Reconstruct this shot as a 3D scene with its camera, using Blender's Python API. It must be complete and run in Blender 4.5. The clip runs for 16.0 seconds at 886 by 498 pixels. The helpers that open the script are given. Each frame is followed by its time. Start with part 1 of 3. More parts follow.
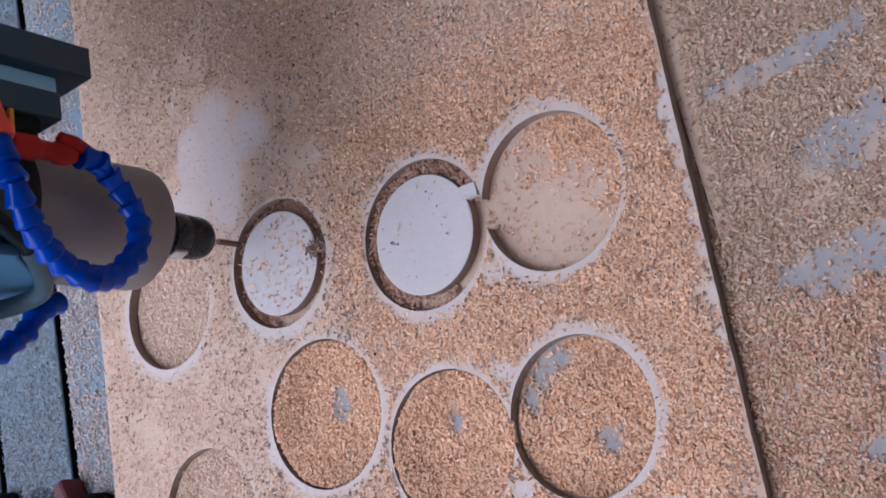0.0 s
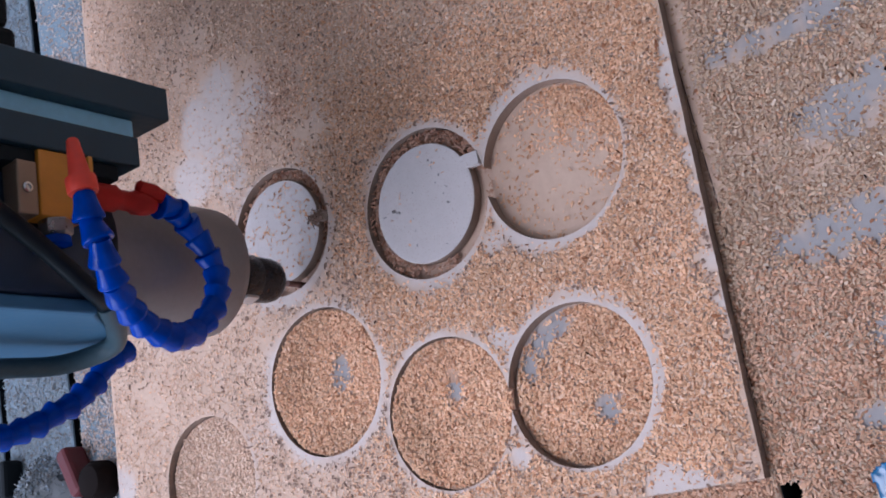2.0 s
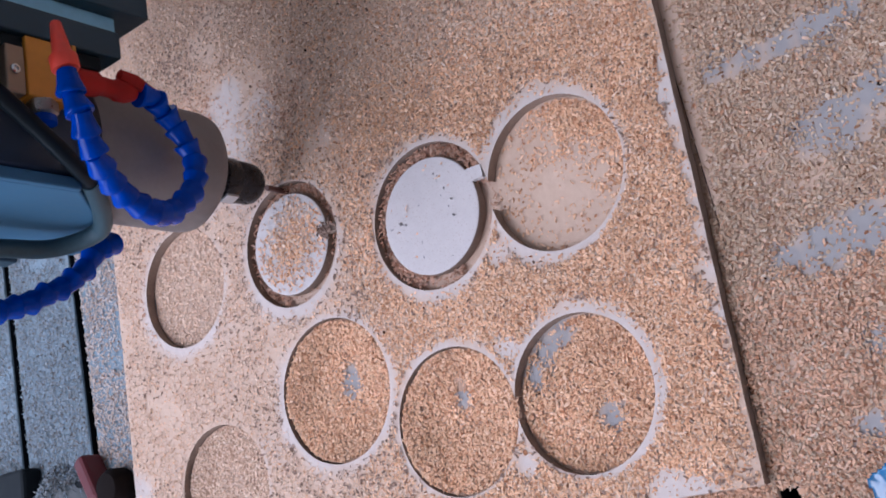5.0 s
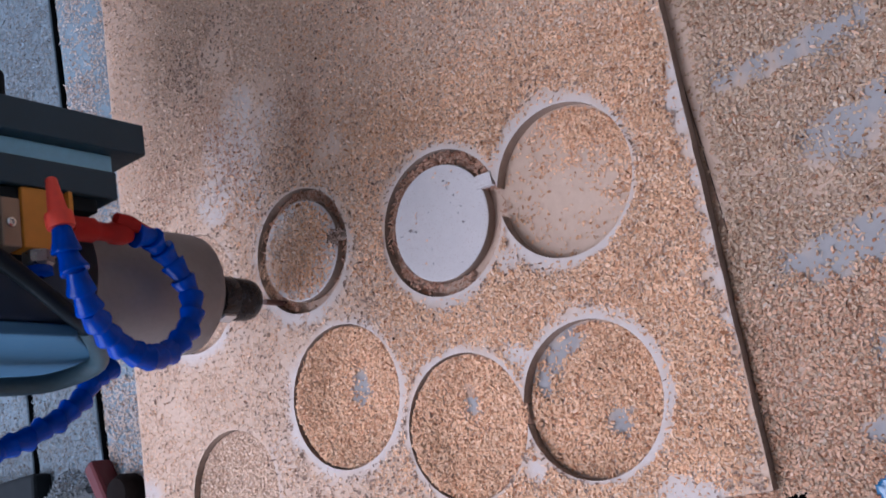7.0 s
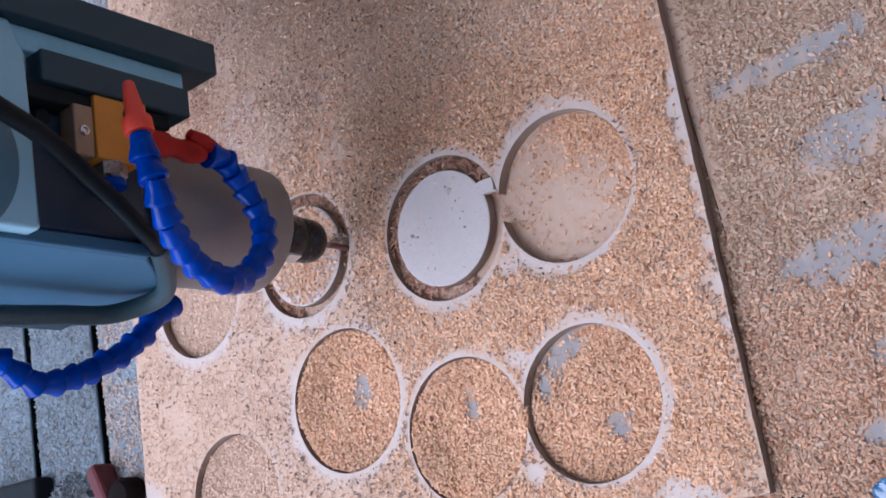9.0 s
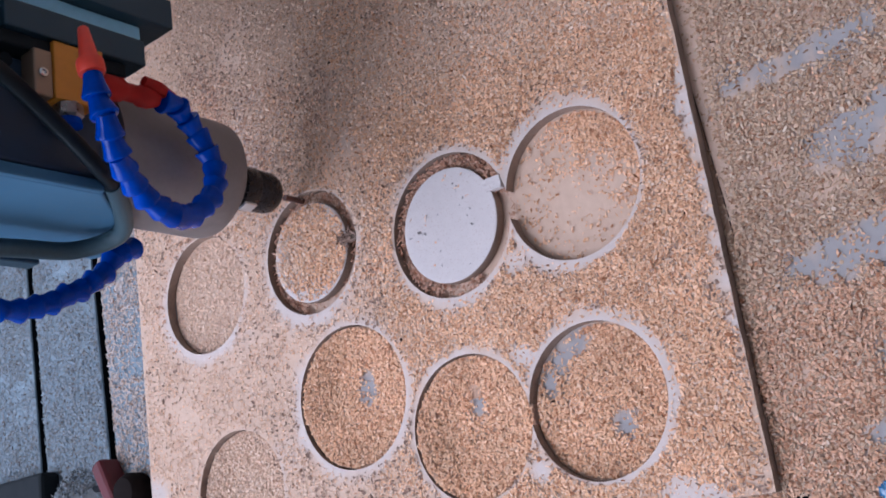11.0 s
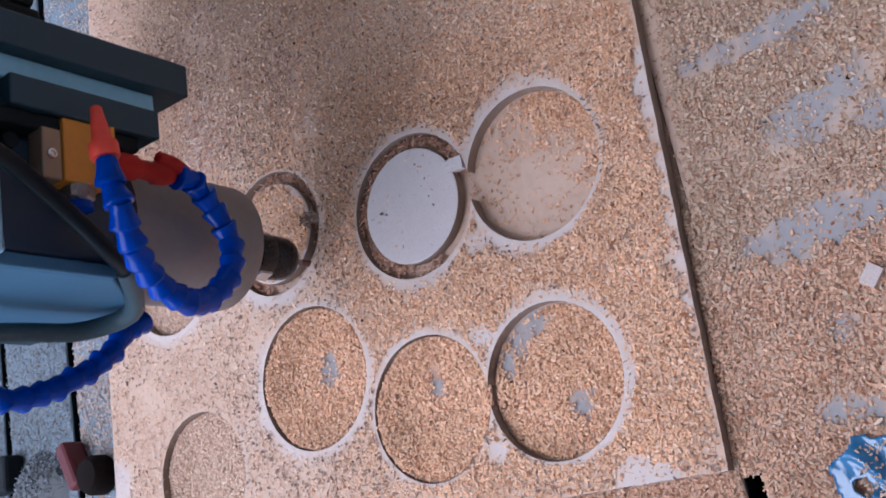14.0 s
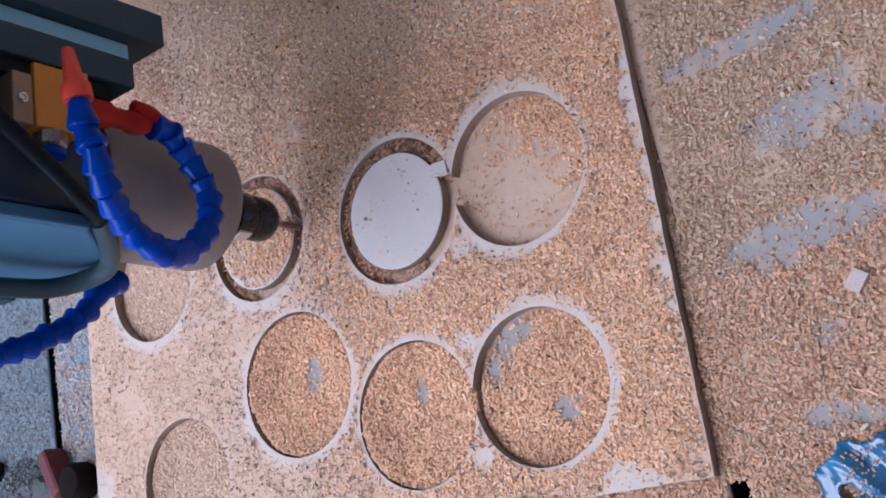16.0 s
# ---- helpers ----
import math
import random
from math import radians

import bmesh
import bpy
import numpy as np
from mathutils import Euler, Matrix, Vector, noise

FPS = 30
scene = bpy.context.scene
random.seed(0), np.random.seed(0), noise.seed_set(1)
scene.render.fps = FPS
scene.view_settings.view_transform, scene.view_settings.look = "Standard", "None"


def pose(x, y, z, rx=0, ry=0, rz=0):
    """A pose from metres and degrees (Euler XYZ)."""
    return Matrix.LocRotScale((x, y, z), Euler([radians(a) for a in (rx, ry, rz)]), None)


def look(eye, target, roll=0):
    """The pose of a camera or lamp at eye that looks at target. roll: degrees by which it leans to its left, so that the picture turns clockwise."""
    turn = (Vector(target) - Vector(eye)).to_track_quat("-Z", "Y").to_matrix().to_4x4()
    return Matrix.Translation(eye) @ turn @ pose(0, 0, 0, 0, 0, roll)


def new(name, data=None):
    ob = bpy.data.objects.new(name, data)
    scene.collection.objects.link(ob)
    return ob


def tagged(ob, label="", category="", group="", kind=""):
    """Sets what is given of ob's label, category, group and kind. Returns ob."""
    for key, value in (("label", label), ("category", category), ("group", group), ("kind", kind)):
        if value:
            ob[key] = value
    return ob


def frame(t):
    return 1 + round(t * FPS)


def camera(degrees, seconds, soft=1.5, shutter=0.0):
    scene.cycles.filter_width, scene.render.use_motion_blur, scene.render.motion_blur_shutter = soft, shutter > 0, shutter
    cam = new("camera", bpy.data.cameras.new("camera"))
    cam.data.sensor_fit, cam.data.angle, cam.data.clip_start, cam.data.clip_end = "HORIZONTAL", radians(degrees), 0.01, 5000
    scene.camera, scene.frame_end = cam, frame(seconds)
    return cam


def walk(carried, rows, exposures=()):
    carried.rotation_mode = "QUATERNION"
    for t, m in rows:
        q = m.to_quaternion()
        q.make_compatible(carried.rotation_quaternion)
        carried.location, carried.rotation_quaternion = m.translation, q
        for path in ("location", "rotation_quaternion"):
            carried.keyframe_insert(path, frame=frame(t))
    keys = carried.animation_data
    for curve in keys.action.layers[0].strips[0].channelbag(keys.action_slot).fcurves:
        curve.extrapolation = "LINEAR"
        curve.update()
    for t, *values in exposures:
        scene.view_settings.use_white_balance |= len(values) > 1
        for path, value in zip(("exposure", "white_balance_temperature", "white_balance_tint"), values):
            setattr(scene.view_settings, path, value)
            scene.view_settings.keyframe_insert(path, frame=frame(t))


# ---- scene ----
# ---- the camera and its way ----
cam = camera(45.0, 16.0, soft=1.75, shutter=0.4)
EYES = [
    (0.0, 0.0255, -0.2842, 0.7637, 7.46, 36.71, -102.11),
    (0.5, 0.0115, -0.2776, 0.7583, 8.46, 36.67, -100.76),
    (1.0, 0.0038, -0.2794, 0.7525, 6.83, 37.11, -100.88),
    (1.5, 0.0054, -0.2835, 0.7628, 7.03, 36.99, -101.12),
    (2.0, 0.0035, -0.2861, 0.7576, 7.70, 37.18, -101.05),
    (2.5, 0.0120, -0.2927, 0.7662, 7.43, 37.16, -101.55),
    (3.0, 0.0153, -0.2973, 0.7686, 6.67, 37.29, -101.77),
    (3.5, 0.0127, -0.2989, 0.7680, 6.68, 37.52, -101.68),
    (4.0, 0.0160, -0.3026, 0.7715, 6.60, 37.68, -101.91),
    (6.5, 0.0088, -0.3056, 0.7755, 7.29, 38.01, -101.76),
    (7.0, 0.0118, -0.3061, 0.7803, 7.31, 38.13, -101.77),
    (7.5, 0.0112, -0.3078, 0.7816, 7.54, 38.14, -101.73),
    (8.0, 0.0052, -0.3095, 0.7793, 8.27, 38.37, -101.43),
    (8.5, 0.0015, -0.3098, 0.7836, 8.31, 38.29, -101.27),
    (9.0, 0.0005, -0.3085, 0.7860, 8.49, 38.16, -101.19),
    (11.5, -0.0076, -0.3074, 0.7810, 9.31, 38.57, -100.37),
    (12.0, -0.0096, -0.3075, 0.7759, 9.53, 38.18, -100.32),
    (12.5, -0.0153, -0.3096, 0.7791, 10.14, 37.83, -99.79),
    (13.0, -0.0155, -0.3136, 0.7685, 8.90, 37.40, -100.12),
    (13.5, -0.0180, -0.3148, 0.7695, 8.79, 37.38, -100.03),
    (14.0, -0.0209, -0.3207, 0.7657, 9.12, 37.78, -100.10),
    (14.5, -0.0182, -0.3239, 0.7679, 9.47, 37.84, -100.35),
    (15.0, -0.0171, -0.3205, 0.7718, 9.62, 37.66, -100.29),
    (15.5, -0.0181, -0.3180, 0.7713, 9.69, 37.45, -100.17),
    (16.0, -0.0141, -0.3189, 0.7638, 8.76, 36.93, -100.58),
]
# the exposure drifts as the dark spindle fills more or less of the view
STOPS = [(0.0, -0.45), (1.0, -0.47), (2.0, -0.34), (3.0, -0.24), (4.0, -0.24), (6.5, -0.34), (7.5, -0.34), (8.2, -0.20), (9.0, -0.12), (11.5, -0.34), (12.5, -0.37), (13.5, -0.28), (14.5, -0.22), (16.0, -0.22)]
walk(cam, [(t, pose(x, y, z, rx, ry, rz)) for t, x, y, z, rx, ry, rz in EYES], exposures=[(t, s, 5600, 20) for t, s in STOPS])

# ---- world and daylight ----
TH, BED = 0.018, 0.006   # heights of the board's top and of the bed's top: a 12 mm board
world = bpy.data.worlds.new("world")
scene.world = world
world.use_nodes = True
wt = world.node_tree
sky = wt.nodes.new("ShaderNodeTexSky")
sky.sky_type, sky.sun_disc, sky.sun_elevation, sky.sun_rotation = "NISHITA", False, radians(35), radians(300)
wt.links.new(sky.outputs["Color"], wt.nodes["Background"].inputs["Color"])
wt.nodes["Background"].inputs["Strength"].default_value = 0.1


def area(name, at, target, sx, sy, watts, colour):
    data = bpy.data.lights.new(name, "AREA")
    data.shape, data.size, data.size_y, data.energy, data.color = "RECTANGLE", sx, sy, watts, colour
    ob = new(name, data)
    ob.matrix_world = look(at, target)
    return ob


# unseen overhead lamp, added to brighten the board and the holes
area("overhead_fill", (-0.75, 1.7, 3.02), (-0.55, 1.4, 0.0), 2.6, 2.6, 137, (0.95, 0.97, 1.0))
area("side_window_daylight", (-3.15, 2.65, 1.55), (0.3, 0.4, 0.0), 3.4, 1.9, 86, (0.86, 0.93, 1.0))
# unseen lamp, added on the far side to lift the board's far half
area("far_fill", (1.4, 4.65, 1.7), (0.3, 0.3, 0.0), 3.0, 1.7, 60, (0.80, 0.90, 1.0))


# ---- materials ----
# places where the bed lies bare of dust: x, y, radius
BARE = [(0.318, -0.035, 0.006), (0.315, -0.060, 0.010), (0.311, -0.085, 0.011), (0.310, -0.110, 0.011), (0.320, -0.135, 0.010), (0.152, -0.050, 0.012), (0.156, -0.080, 0.018), (0.160, -0.110, 0.019), (0.163, -0.140, 0.016),
        (0.240, -0.085, 0.012), (0.242, -0.110, 0.018), (0.256, -0.140, 0.012), (0.226, -0.160, 0.012), (0.084, -0.099, 0.006), (0.024, -0.080, 0.008), (0.025, -0.105, 0.010), (0.027, -0.130, 0.010),
        (0.152, 0.387, 0.012), (0.1166, 0.258, 0.009), (0.144, 0.148, 0.010), (0.134, 0.166, 0.011), (0.116, 0.180, 0.009), (0.0716, 0.1172, 0.010)]
# the holes in the board: x, y, radius
HOLES = {"A": (0.3050, 0.6027, 0.0667), "B": (0.3058, 0.4326, 0.0646), "C": (0.2803, 0.2520, 0.0684), "D": (0.2776, 0.1194, 0.0668),
         "E": (0.0800, 0.5720, 0.0665), "F": (0.1490, 0.4001, 0.0700), "G": (0.0937, 0.2619, 0.0652), "H": (0.0927, 0.1328, 0.0651)}


# places where the cutter's air has blown the board clean beyond the rims: x, y, radius
BLOWN = [(0.0927, 0.1260, 0.0651), (0.0975, 0.1310, 0.0660), (0.2850, 0.1240, 0.0665), (0.2725, 0.1220, 0.0668), (0.2765, 0.2520, 0.0680), (0.2830, 0.2500, 0.0670),
         (0.2995, 0.4350, 0.0646), (0.2990, 0.6080, 0.0660), (0.1455, 0.4050, 0.0675), (0.1465, 0.3960, 0.0680), (0.0970, 0.2630, 0.0635),
         (0.1450, 0.1960, 0.0070), (0.0480, 0.1965, 0.0060), (0.2270, 0.1880, 0.0080), (0.0060, 0.0740, 0.0130), (0.0020, 0.0550, 0.0080), (0.3300, 0.0010, 0.0050), (0.3080, 0.0030, 0.0070), (0.2860, 0.0000, 0.0060), (0.2630, 0.0000, 0.0050), (0.2410, 0.0015, 0.0060), (0.2180, 0.0000, 0.0050), (0.1900, -0.0010, 0.0045), (0.1600, -0.0010, 0.0040), (0.1300, -0.0010, 0.0040),
         (0.0900, 0.7200, 0.0220), (0.4300, 0.5000, 0.0340), (0.4000, 0.5500, 0.0260), (0.4550, 0.5350, 0.0280), (0.4500, 0.4500, 0.0240), (0.4850, 0.5000, 0.0200), (0.3850, 0.4950, 0.0180)]
# the rims that stay dusty: the same holes, drawn in a little
RIMS = [(x, y, r - 0.0105) for x, y, r in HOLES.values()]


def material(name, colour, rough=0.6, metal=0.0, spread=0.12, grain=60.0, bump=0.15, blotch=6.0, dust=0.0, dust_colour=(0.45, 0.32, 0.22), spec=0.5, island=0.0, film=None, film_z=0.0):
    """A surface with fine grain and large blotches; dust lays a patchy film of wood dust on it."""
    m = bpy.data.materials.new(name)
    m.use_nodes = True
    nt = m.node_tree
    bsdf = nt.nodes["Principled BSDF"]
    co = nt.nodes.new("ShaderNodeTexCoord")

    def noise_at(scale, detail):
        n = nt.nodes.new("ShaderNodeTexNoise")
        n.inputs["Scale"].default_value, n.inputs["Detail"].default_value = scale, detail
        nt.links.new(co.outputs["Object"], n.inputs["Vector"])
        return n
    fine, large = noise_at(grain, 6), noise_at(blotch, 4)

    def mix(kind, fac, a, b):
        x = nt.nodes.new("ShaderNodeMix")
        x.data_type, x.blend_type = "RGBA", kind
        for sock, val in ((x.inputs["Factor"], fac), (x.inputs[6], a), (x.inputs[7], b)):
            if hasattr(val, "is_linked"):
                nt.links.new(val, sock)
            elif isinstance(val, tuple):
                sock.default_value = (*val, 1)
            else:
                sock.default_value = val
        return x.outputs[2]
    dark = tuple(c * (1 - spread) for c in colour)
    light = tuple(min(1, c * (1 + spread)) for c in colour)
    col = mix("MIX", fine.outputs["Fac"], dark, light)
    ramp = nt.nodes.new("ShaderNodeMapRange")
    ramp.inputs[1].default_value, ramp.inputs[2].default_value = 0.35, 0.65
    nt.links.new(large.outputs["Fac"], ramp.inputs[0])
    col = mix("MULTIPLY", 1.0, col, mix("MIX", ramp.outputs[0], (1 - spread * 0.8,) * 3, (1.0, 1.0, 1.0)))
    if dust:
        speck = noise_at(grain * 4, 3)
        r2 = nt.nodes.new("ShaderNodeMapRange")
        r2.inputs[1].default_value, r2.inputs[2].default_value = 0.62 - 0.3 * dust, 0.75 - 0.2 * dust
        nt.links.new(speck.outputs["Fac"], r2.inputs[0])
        col = mix("MIX", r2.outputs[0], col, dust_colour)
    if film:
        # fine tan dust lies in drifts, blown clean round the rims of the holes
        drift = noise_at(16, 7)
        r3 = nt.nodes.new("ShaderNodeMapRange")
        r3.inputs[1].default_value, r3.inputs[2].default_value = 0.14, 0.38
        nt.links.new(drift.outputs["Fac"], r3.inputs[0])
        nearest = None
        for hx, hy, hr in film:
            far = nt.nodes.new("ShaderNodeVectorMath")
            far.operation = "DISTANCE"
            far.inputs[1].default_value = (hx, hy, film_z)
            nt.links.new(co.outputs["Object"], far.inputs[0])
            gap = nt.nodes.new("ShaderNodeMath")
            gap.operation = "SUBTRACT"
            gap.inputs[1].default_value = hr
            nt.links.new(far.outputs["Value"], gap.inputs[0])
            if nearest is None:
                nearest = gap
            else:
                low = nt.nodes.new("ShaderNodeMath")
                low.operation = "MINIMUM"
                nt.links.new(nearest.outputs[0], low.inputs[0])
                nt.links.new(gap.outputs[0], low.inputs[1])
                nearest = low
        wob = nt.nodes.new("ShaderNodeMath")
        wob.operation = "MULTIPLY_ADD"
        wob.inputs[1].default_value, wob.inputs[2].default_value = -0.036, 0.020
        nt.links.new(noise_at(28, 4).outputs["Fac"], wob.inputs[0])
        off = nt.nodes.new("ShaderNodeMath")
        off.operation = "ADD"
        nt.links.new(nearest.outputs[0], off.inputs[0])
        nt.links.new(wob.outputs[0], off.inputs[1])
        r4 = nt.nodes.new("ShaderNodeMapRange")
        r4.inputs[1].default_value, r4.inputs[2].default_value = 0.000, 0.016
        nt.links.new(off.outputs[0], r4.inputs[0])
        both = nt.nodes.new("ShaderNodeMath")
        both.operation = "MULTIPLY"
        nt.links.new(r3.outputs[0], both.inputs[0])
        nt.links.new(r4.outputs[0], both.inputs[1])
        soft = nt.nodes.new("ShaderNodeMath")
        soft.operation = "MULTIPLY"
        soft.inputs[1].default_value = 0.92
        nt.links.new(both.outputs[0], soft.inputs[0])
        col = mix("MIX", soft.outputs[0], col, mix("MIX", fine.outputs["Fac"], (0.57, 0.375, 0.255), (0.74, 0.53, 0.395)))
    if island:
        geo = nt.nodes.new("ShaderNodeNewGeometry")
        cr = nt.nodes.new("ShaderNodeValToRGB")
        for pos, k in ((0.0, (0.48, 0.34, 0.27)), (0.10, (0.68, 0.54, 0.46)), (0.24, (0.96, 0.88, 0.81)), (0.55, (1.02, 1.00, 0.98)), (0.84, (1.06, 1.09, 1.12)), (0.97, (1.10, 1.24, 1.38))):
            e = cr.color_ramp.elements.new(pos)
            e.color = (*k, 1)
        nt.links.new(geo.outputs["Random Per Island"], cr.inputs["Fac"])
        col = mix("MULTIPLY", island, col, cr.outputs["Color"])
    nt.links.new(col, bsdf.inputs["Base Color"])
    rr = nt.nodes.new("ShaderNodeMapRange")
    rr.inputs[3].default_value, rr.inputs[4].default_value = max(0.03, rough - 0.12), min(1, rough + 0.12)
    nt.links.new(fine.outputs["Fac"], rr.inputs[0])
    nt.links.new(rr.outputs[0], bsdf.inputs["Roughness"])
    bsdf.inputs["Metallic"].default_value = metal
    bsdf.inputs["Specular IOR Level"].default_value = spec
    if bump:
        b = nt.nodes.new("ShaderNodeBump")
        b.inputs["Strength"].default_value, b.inputs["Distance"].default_value = bump, 0.001
        nt.links.new(fine.outputs["Fac"], b.inputs["Height"])
        nt.links.new(b.outputs["Normal"], bsdf.inputs["Normal"])
    return m


SK = radians(3.49)
BARE_BED = [(x * math.cos(SK) + y * math.sin(SK), y * math.cos(SK) - x * math.sin(SK), r) for x, y, r in BARE]
M_BOARD = material("board_face", (0.66, 0.55, 0.49), 0.7, spread=0.07, grain=180, blotch=9, spec=0.3, film=RIMS + BLOWN, film_z=TH)
M_CORE = material("board_core", (0.34, 0.245, 0.19), 0.85, spread=0.2, grain=400, blotch=30, bump=0.4, spec=0.15)
M_DISC = material("disc_face", (0.63, 0.565, 0.54), 0.6, spread=0.06, grain=150, blotch=14, dust=0.10, dust_colour=(0.5, 0.4, 0.36), spec=0.3)
M_CHIP = material("wood_chip", (0.98, 0.54, 0.33), 0.8, spread=0.2, grain=300, blotch=20, bump=0.0, spec=0.2, island=1.0)
# duller, darker tan for the chips on the bed and the film
M_CHIPBED = material("dull_tan_chip", (0.58, 0.41, 0.285), 0.8, spread=0.18, grain=300, blotch=5, bump=0.0, spec=0.2, island=1.0)
M_CHIPSOFT = material("pale_wood_dust", (0.80, 0.575, 0.42), 0.85, spread=0.10, grain=300, blotch=5, bump=0.0, spec=0.15, island=0.65)
M_DISCB = material("dusty_disc_face", (0.66, 0.57, 0.53), 0.7, spread=0.08, grain=150, blotch=14, dust=0.45, dust_colour=(0.62, 0.44, 0.33), spec=0.25)
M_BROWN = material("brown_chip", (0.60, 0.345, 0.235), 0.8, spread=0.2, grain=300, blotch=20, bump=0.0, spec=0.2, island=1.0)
# warmer orange-brown for bed chips, mostly at low x
M_BEDWARM = material("warm_bed_chip", (0.74, 0.45, 0.295), 0.8, spread=0.2, grain=300, blotch=20, bump=0.0, spec=0.2, island=1.0)
M_FLECK = material("dark_fleck", (0.31, 0.205, 0.155), 0.85, bump=0.0, spec=0.1)
M_FLECKG = material("grey_fleck", (0.36, 0.32, 0.31), 0.85, bump=0.0, spec=0.1)
M_VALVE = material("dark_red_plastic", (0.34, 0.010, 0.006), 0.55, spread=0.2, grain=150, blotch=20, bump=0.05, spec=0.2)
M_PALECHIP = material("pale_chip", (0.58, 0.48, 0.42), 0.8, spread=0.18, grain=300, blotch=5, bump=0.0, spec=0.2, island=1.0)
M_PACK = material("packed_sawdust", (0.62, 0.40, 0.28), 0.95, spread=0.3, grain=500, blotch=40, bump=0.6, spec=0.1)
M_BED = material("bed_plastic", (0.375, 0.345, 0.335), 0.65, spread=0.10, grain=120, blotch=12, spec=0.4, film=BARE_BED)
# grey slats; the far side's cool, dimmer light is put into their colour
M_BEDFAR = material("cool_slat_plastic", (0.21, 0.29, 0.35), 0.6, spread=0.15, grain=120, blotch=14, dust=0.30, dust_colour=(0.34, 0.37, 0.39), spec=0.4)
M_BASE = material("black_iron", (0.008, 0.012, 0.015), 0.7, spread=0.2, spec=0.2)
M_ALU = material("grey_spindle_metal", (0.21, 0.185, 0.18), 0.5, metal=0.1, spread=0.14, grain=220, blotch=22, dust=0.15, dust_colour=(0.20, 0.16, 0.14))
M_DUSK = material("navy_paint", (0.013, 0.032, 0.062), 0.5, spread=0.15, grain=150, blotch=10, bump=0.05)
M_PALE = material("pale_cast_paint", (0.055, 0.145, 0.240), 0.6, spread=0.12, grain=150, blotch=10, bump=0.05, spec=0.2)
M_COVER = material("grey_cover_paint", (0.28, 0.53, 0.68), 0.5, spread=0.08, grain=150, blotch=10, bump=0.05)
M_CHANNEL = material("pale_blue_paint", (0.30, 0.60, 0.78), 0.5, spread=0.12, grain=150, blotch=12, bump=0.05)
M_STEEL = material("dark_plate_steel", (0.012, 0.042, 0.066), 0.5, metal=0.1, spread=0.15, grain=150, blotch=8)
M_NUT = material("blackened_steel", (0.035, 0.035, 0.04), 0.28, metal=0.7, spread=0.2, grain=200)
M_CHROME = material("bright_steel", (0.62, 0.62, 0.62), 0.2, metal=1.0, spread=0.08, grain=200, bump=0.05)
M_BIT = material("carbide_cutter", (0.20, 0.10, 0.08), 0.45, metal=0.5, spread=0.2, grain=400)
M_BLUE = material("blue_hose_plastic", (0.0002, 0.046, 0.37), 0.14, spread=0.3, grain=120, blotch=30, bump=0.12, spec=0.15)
M_RED = material("red_nozzle_plastic", (0.80, 0.060, 0.030), 0.5, spread=0.15, grain=150, blotch=20, bump=0.05)
M_ORANGE = material("orange_block_paint", (0.62, 0.24, 0.02), 0.45, spread=0.12, grain=150, blotch=20, bump=0.05)
M_RUBBER = material("black_cable_sheath", (0.005, 0.010, 0.014), 0.4, spread=0.25, grain=200, blotch=20, bump=0.1, spec=0.13)
# the black cable's lower run, with the window's light put into its colour
M_LITCABLE = material("window_lit_cable", (0.045, 0.085, 0.105), 0.5, spread=0.25, grain=200, blotch=20, bump=0.1, spec=0.3)
M_FILM = material("clear_film", (0.025, 0.15, 0.31), 0.12, spread=0.35, grain=40, blotch=40, bump=0.1, spec=1.0)
M_WALL = material("wall_plaster", (0.68, 0.67, 0.655), 0.9, spread=0.06, grain=20, blotch=1.0, spec=0.2)
M_CONC = material("concrete", (0.28, 0.27, 0.26), 0.85, spread=0.15, grain=30, blotch=1.5, spec=0.3)
M_REDB = material("dull_red_plastic", (0.12, 0.010, 0.014), 0.6, spread=0.2, grain=120)


# ---- mesh helpers ----
def mesh_of(name, bm, mats, smooth=False):
    me = bpy.data.meshes.new(name)
    bmesh.ops.recalc_face_normals(bm, faces=bm.faces)
    bm.to_mesh(me)
    bm.free()
    for m in (mats if isinstance(mats, (list, tuple)) else [mats]):
        me.materials.append(m)
    if smooth:
        me.shade_smooth()
        me.set_sharp_from_angle(angle=radians(38))
    return me


def thing(name, bm, mats, label, category, smooth=False, kind="", group="", at=None):
    ob = new(name, mesh_of(name, bm, mats, smooth))
    if at is not None:
        ob.matrix_basis = at
    return tagged(ob, label, category, group, kind)


def part(name, bm, mats, parent, label="", smooth=False, at=None):
    ob = new(name, bm if isinstance(bm, bpy.types.Mesh) else mesh_of(name, bm, mats, smooth))
    ob.parent = parent
    if at is not None:
        ob.matrix_basis = at
    return tagged(ob, label)


def box(x0, x1, y0, y1, z0, z1, bevel=0.0, bm=None, seg=2):
    bm = bm or bmesh.new()
    made = bmesh.ops.create_cube(bm, size=1, matrix=Matrix.Translation(((x0 + x1) / 2, (y0 + y1) / 2, (z0 + z1) / 2)) @ Matrix.Diagonal((x1 - x0, y1 - y0, z1 - z0, 1)))
    if bevel:
        edges = {e for v in made["verts"] for e in v.link_edges}
        bmesh.ops.bevel(bm, geom=list(edges), offset=bevel, segments=seg, affect="EDGES", profile=0.5)
    return bm


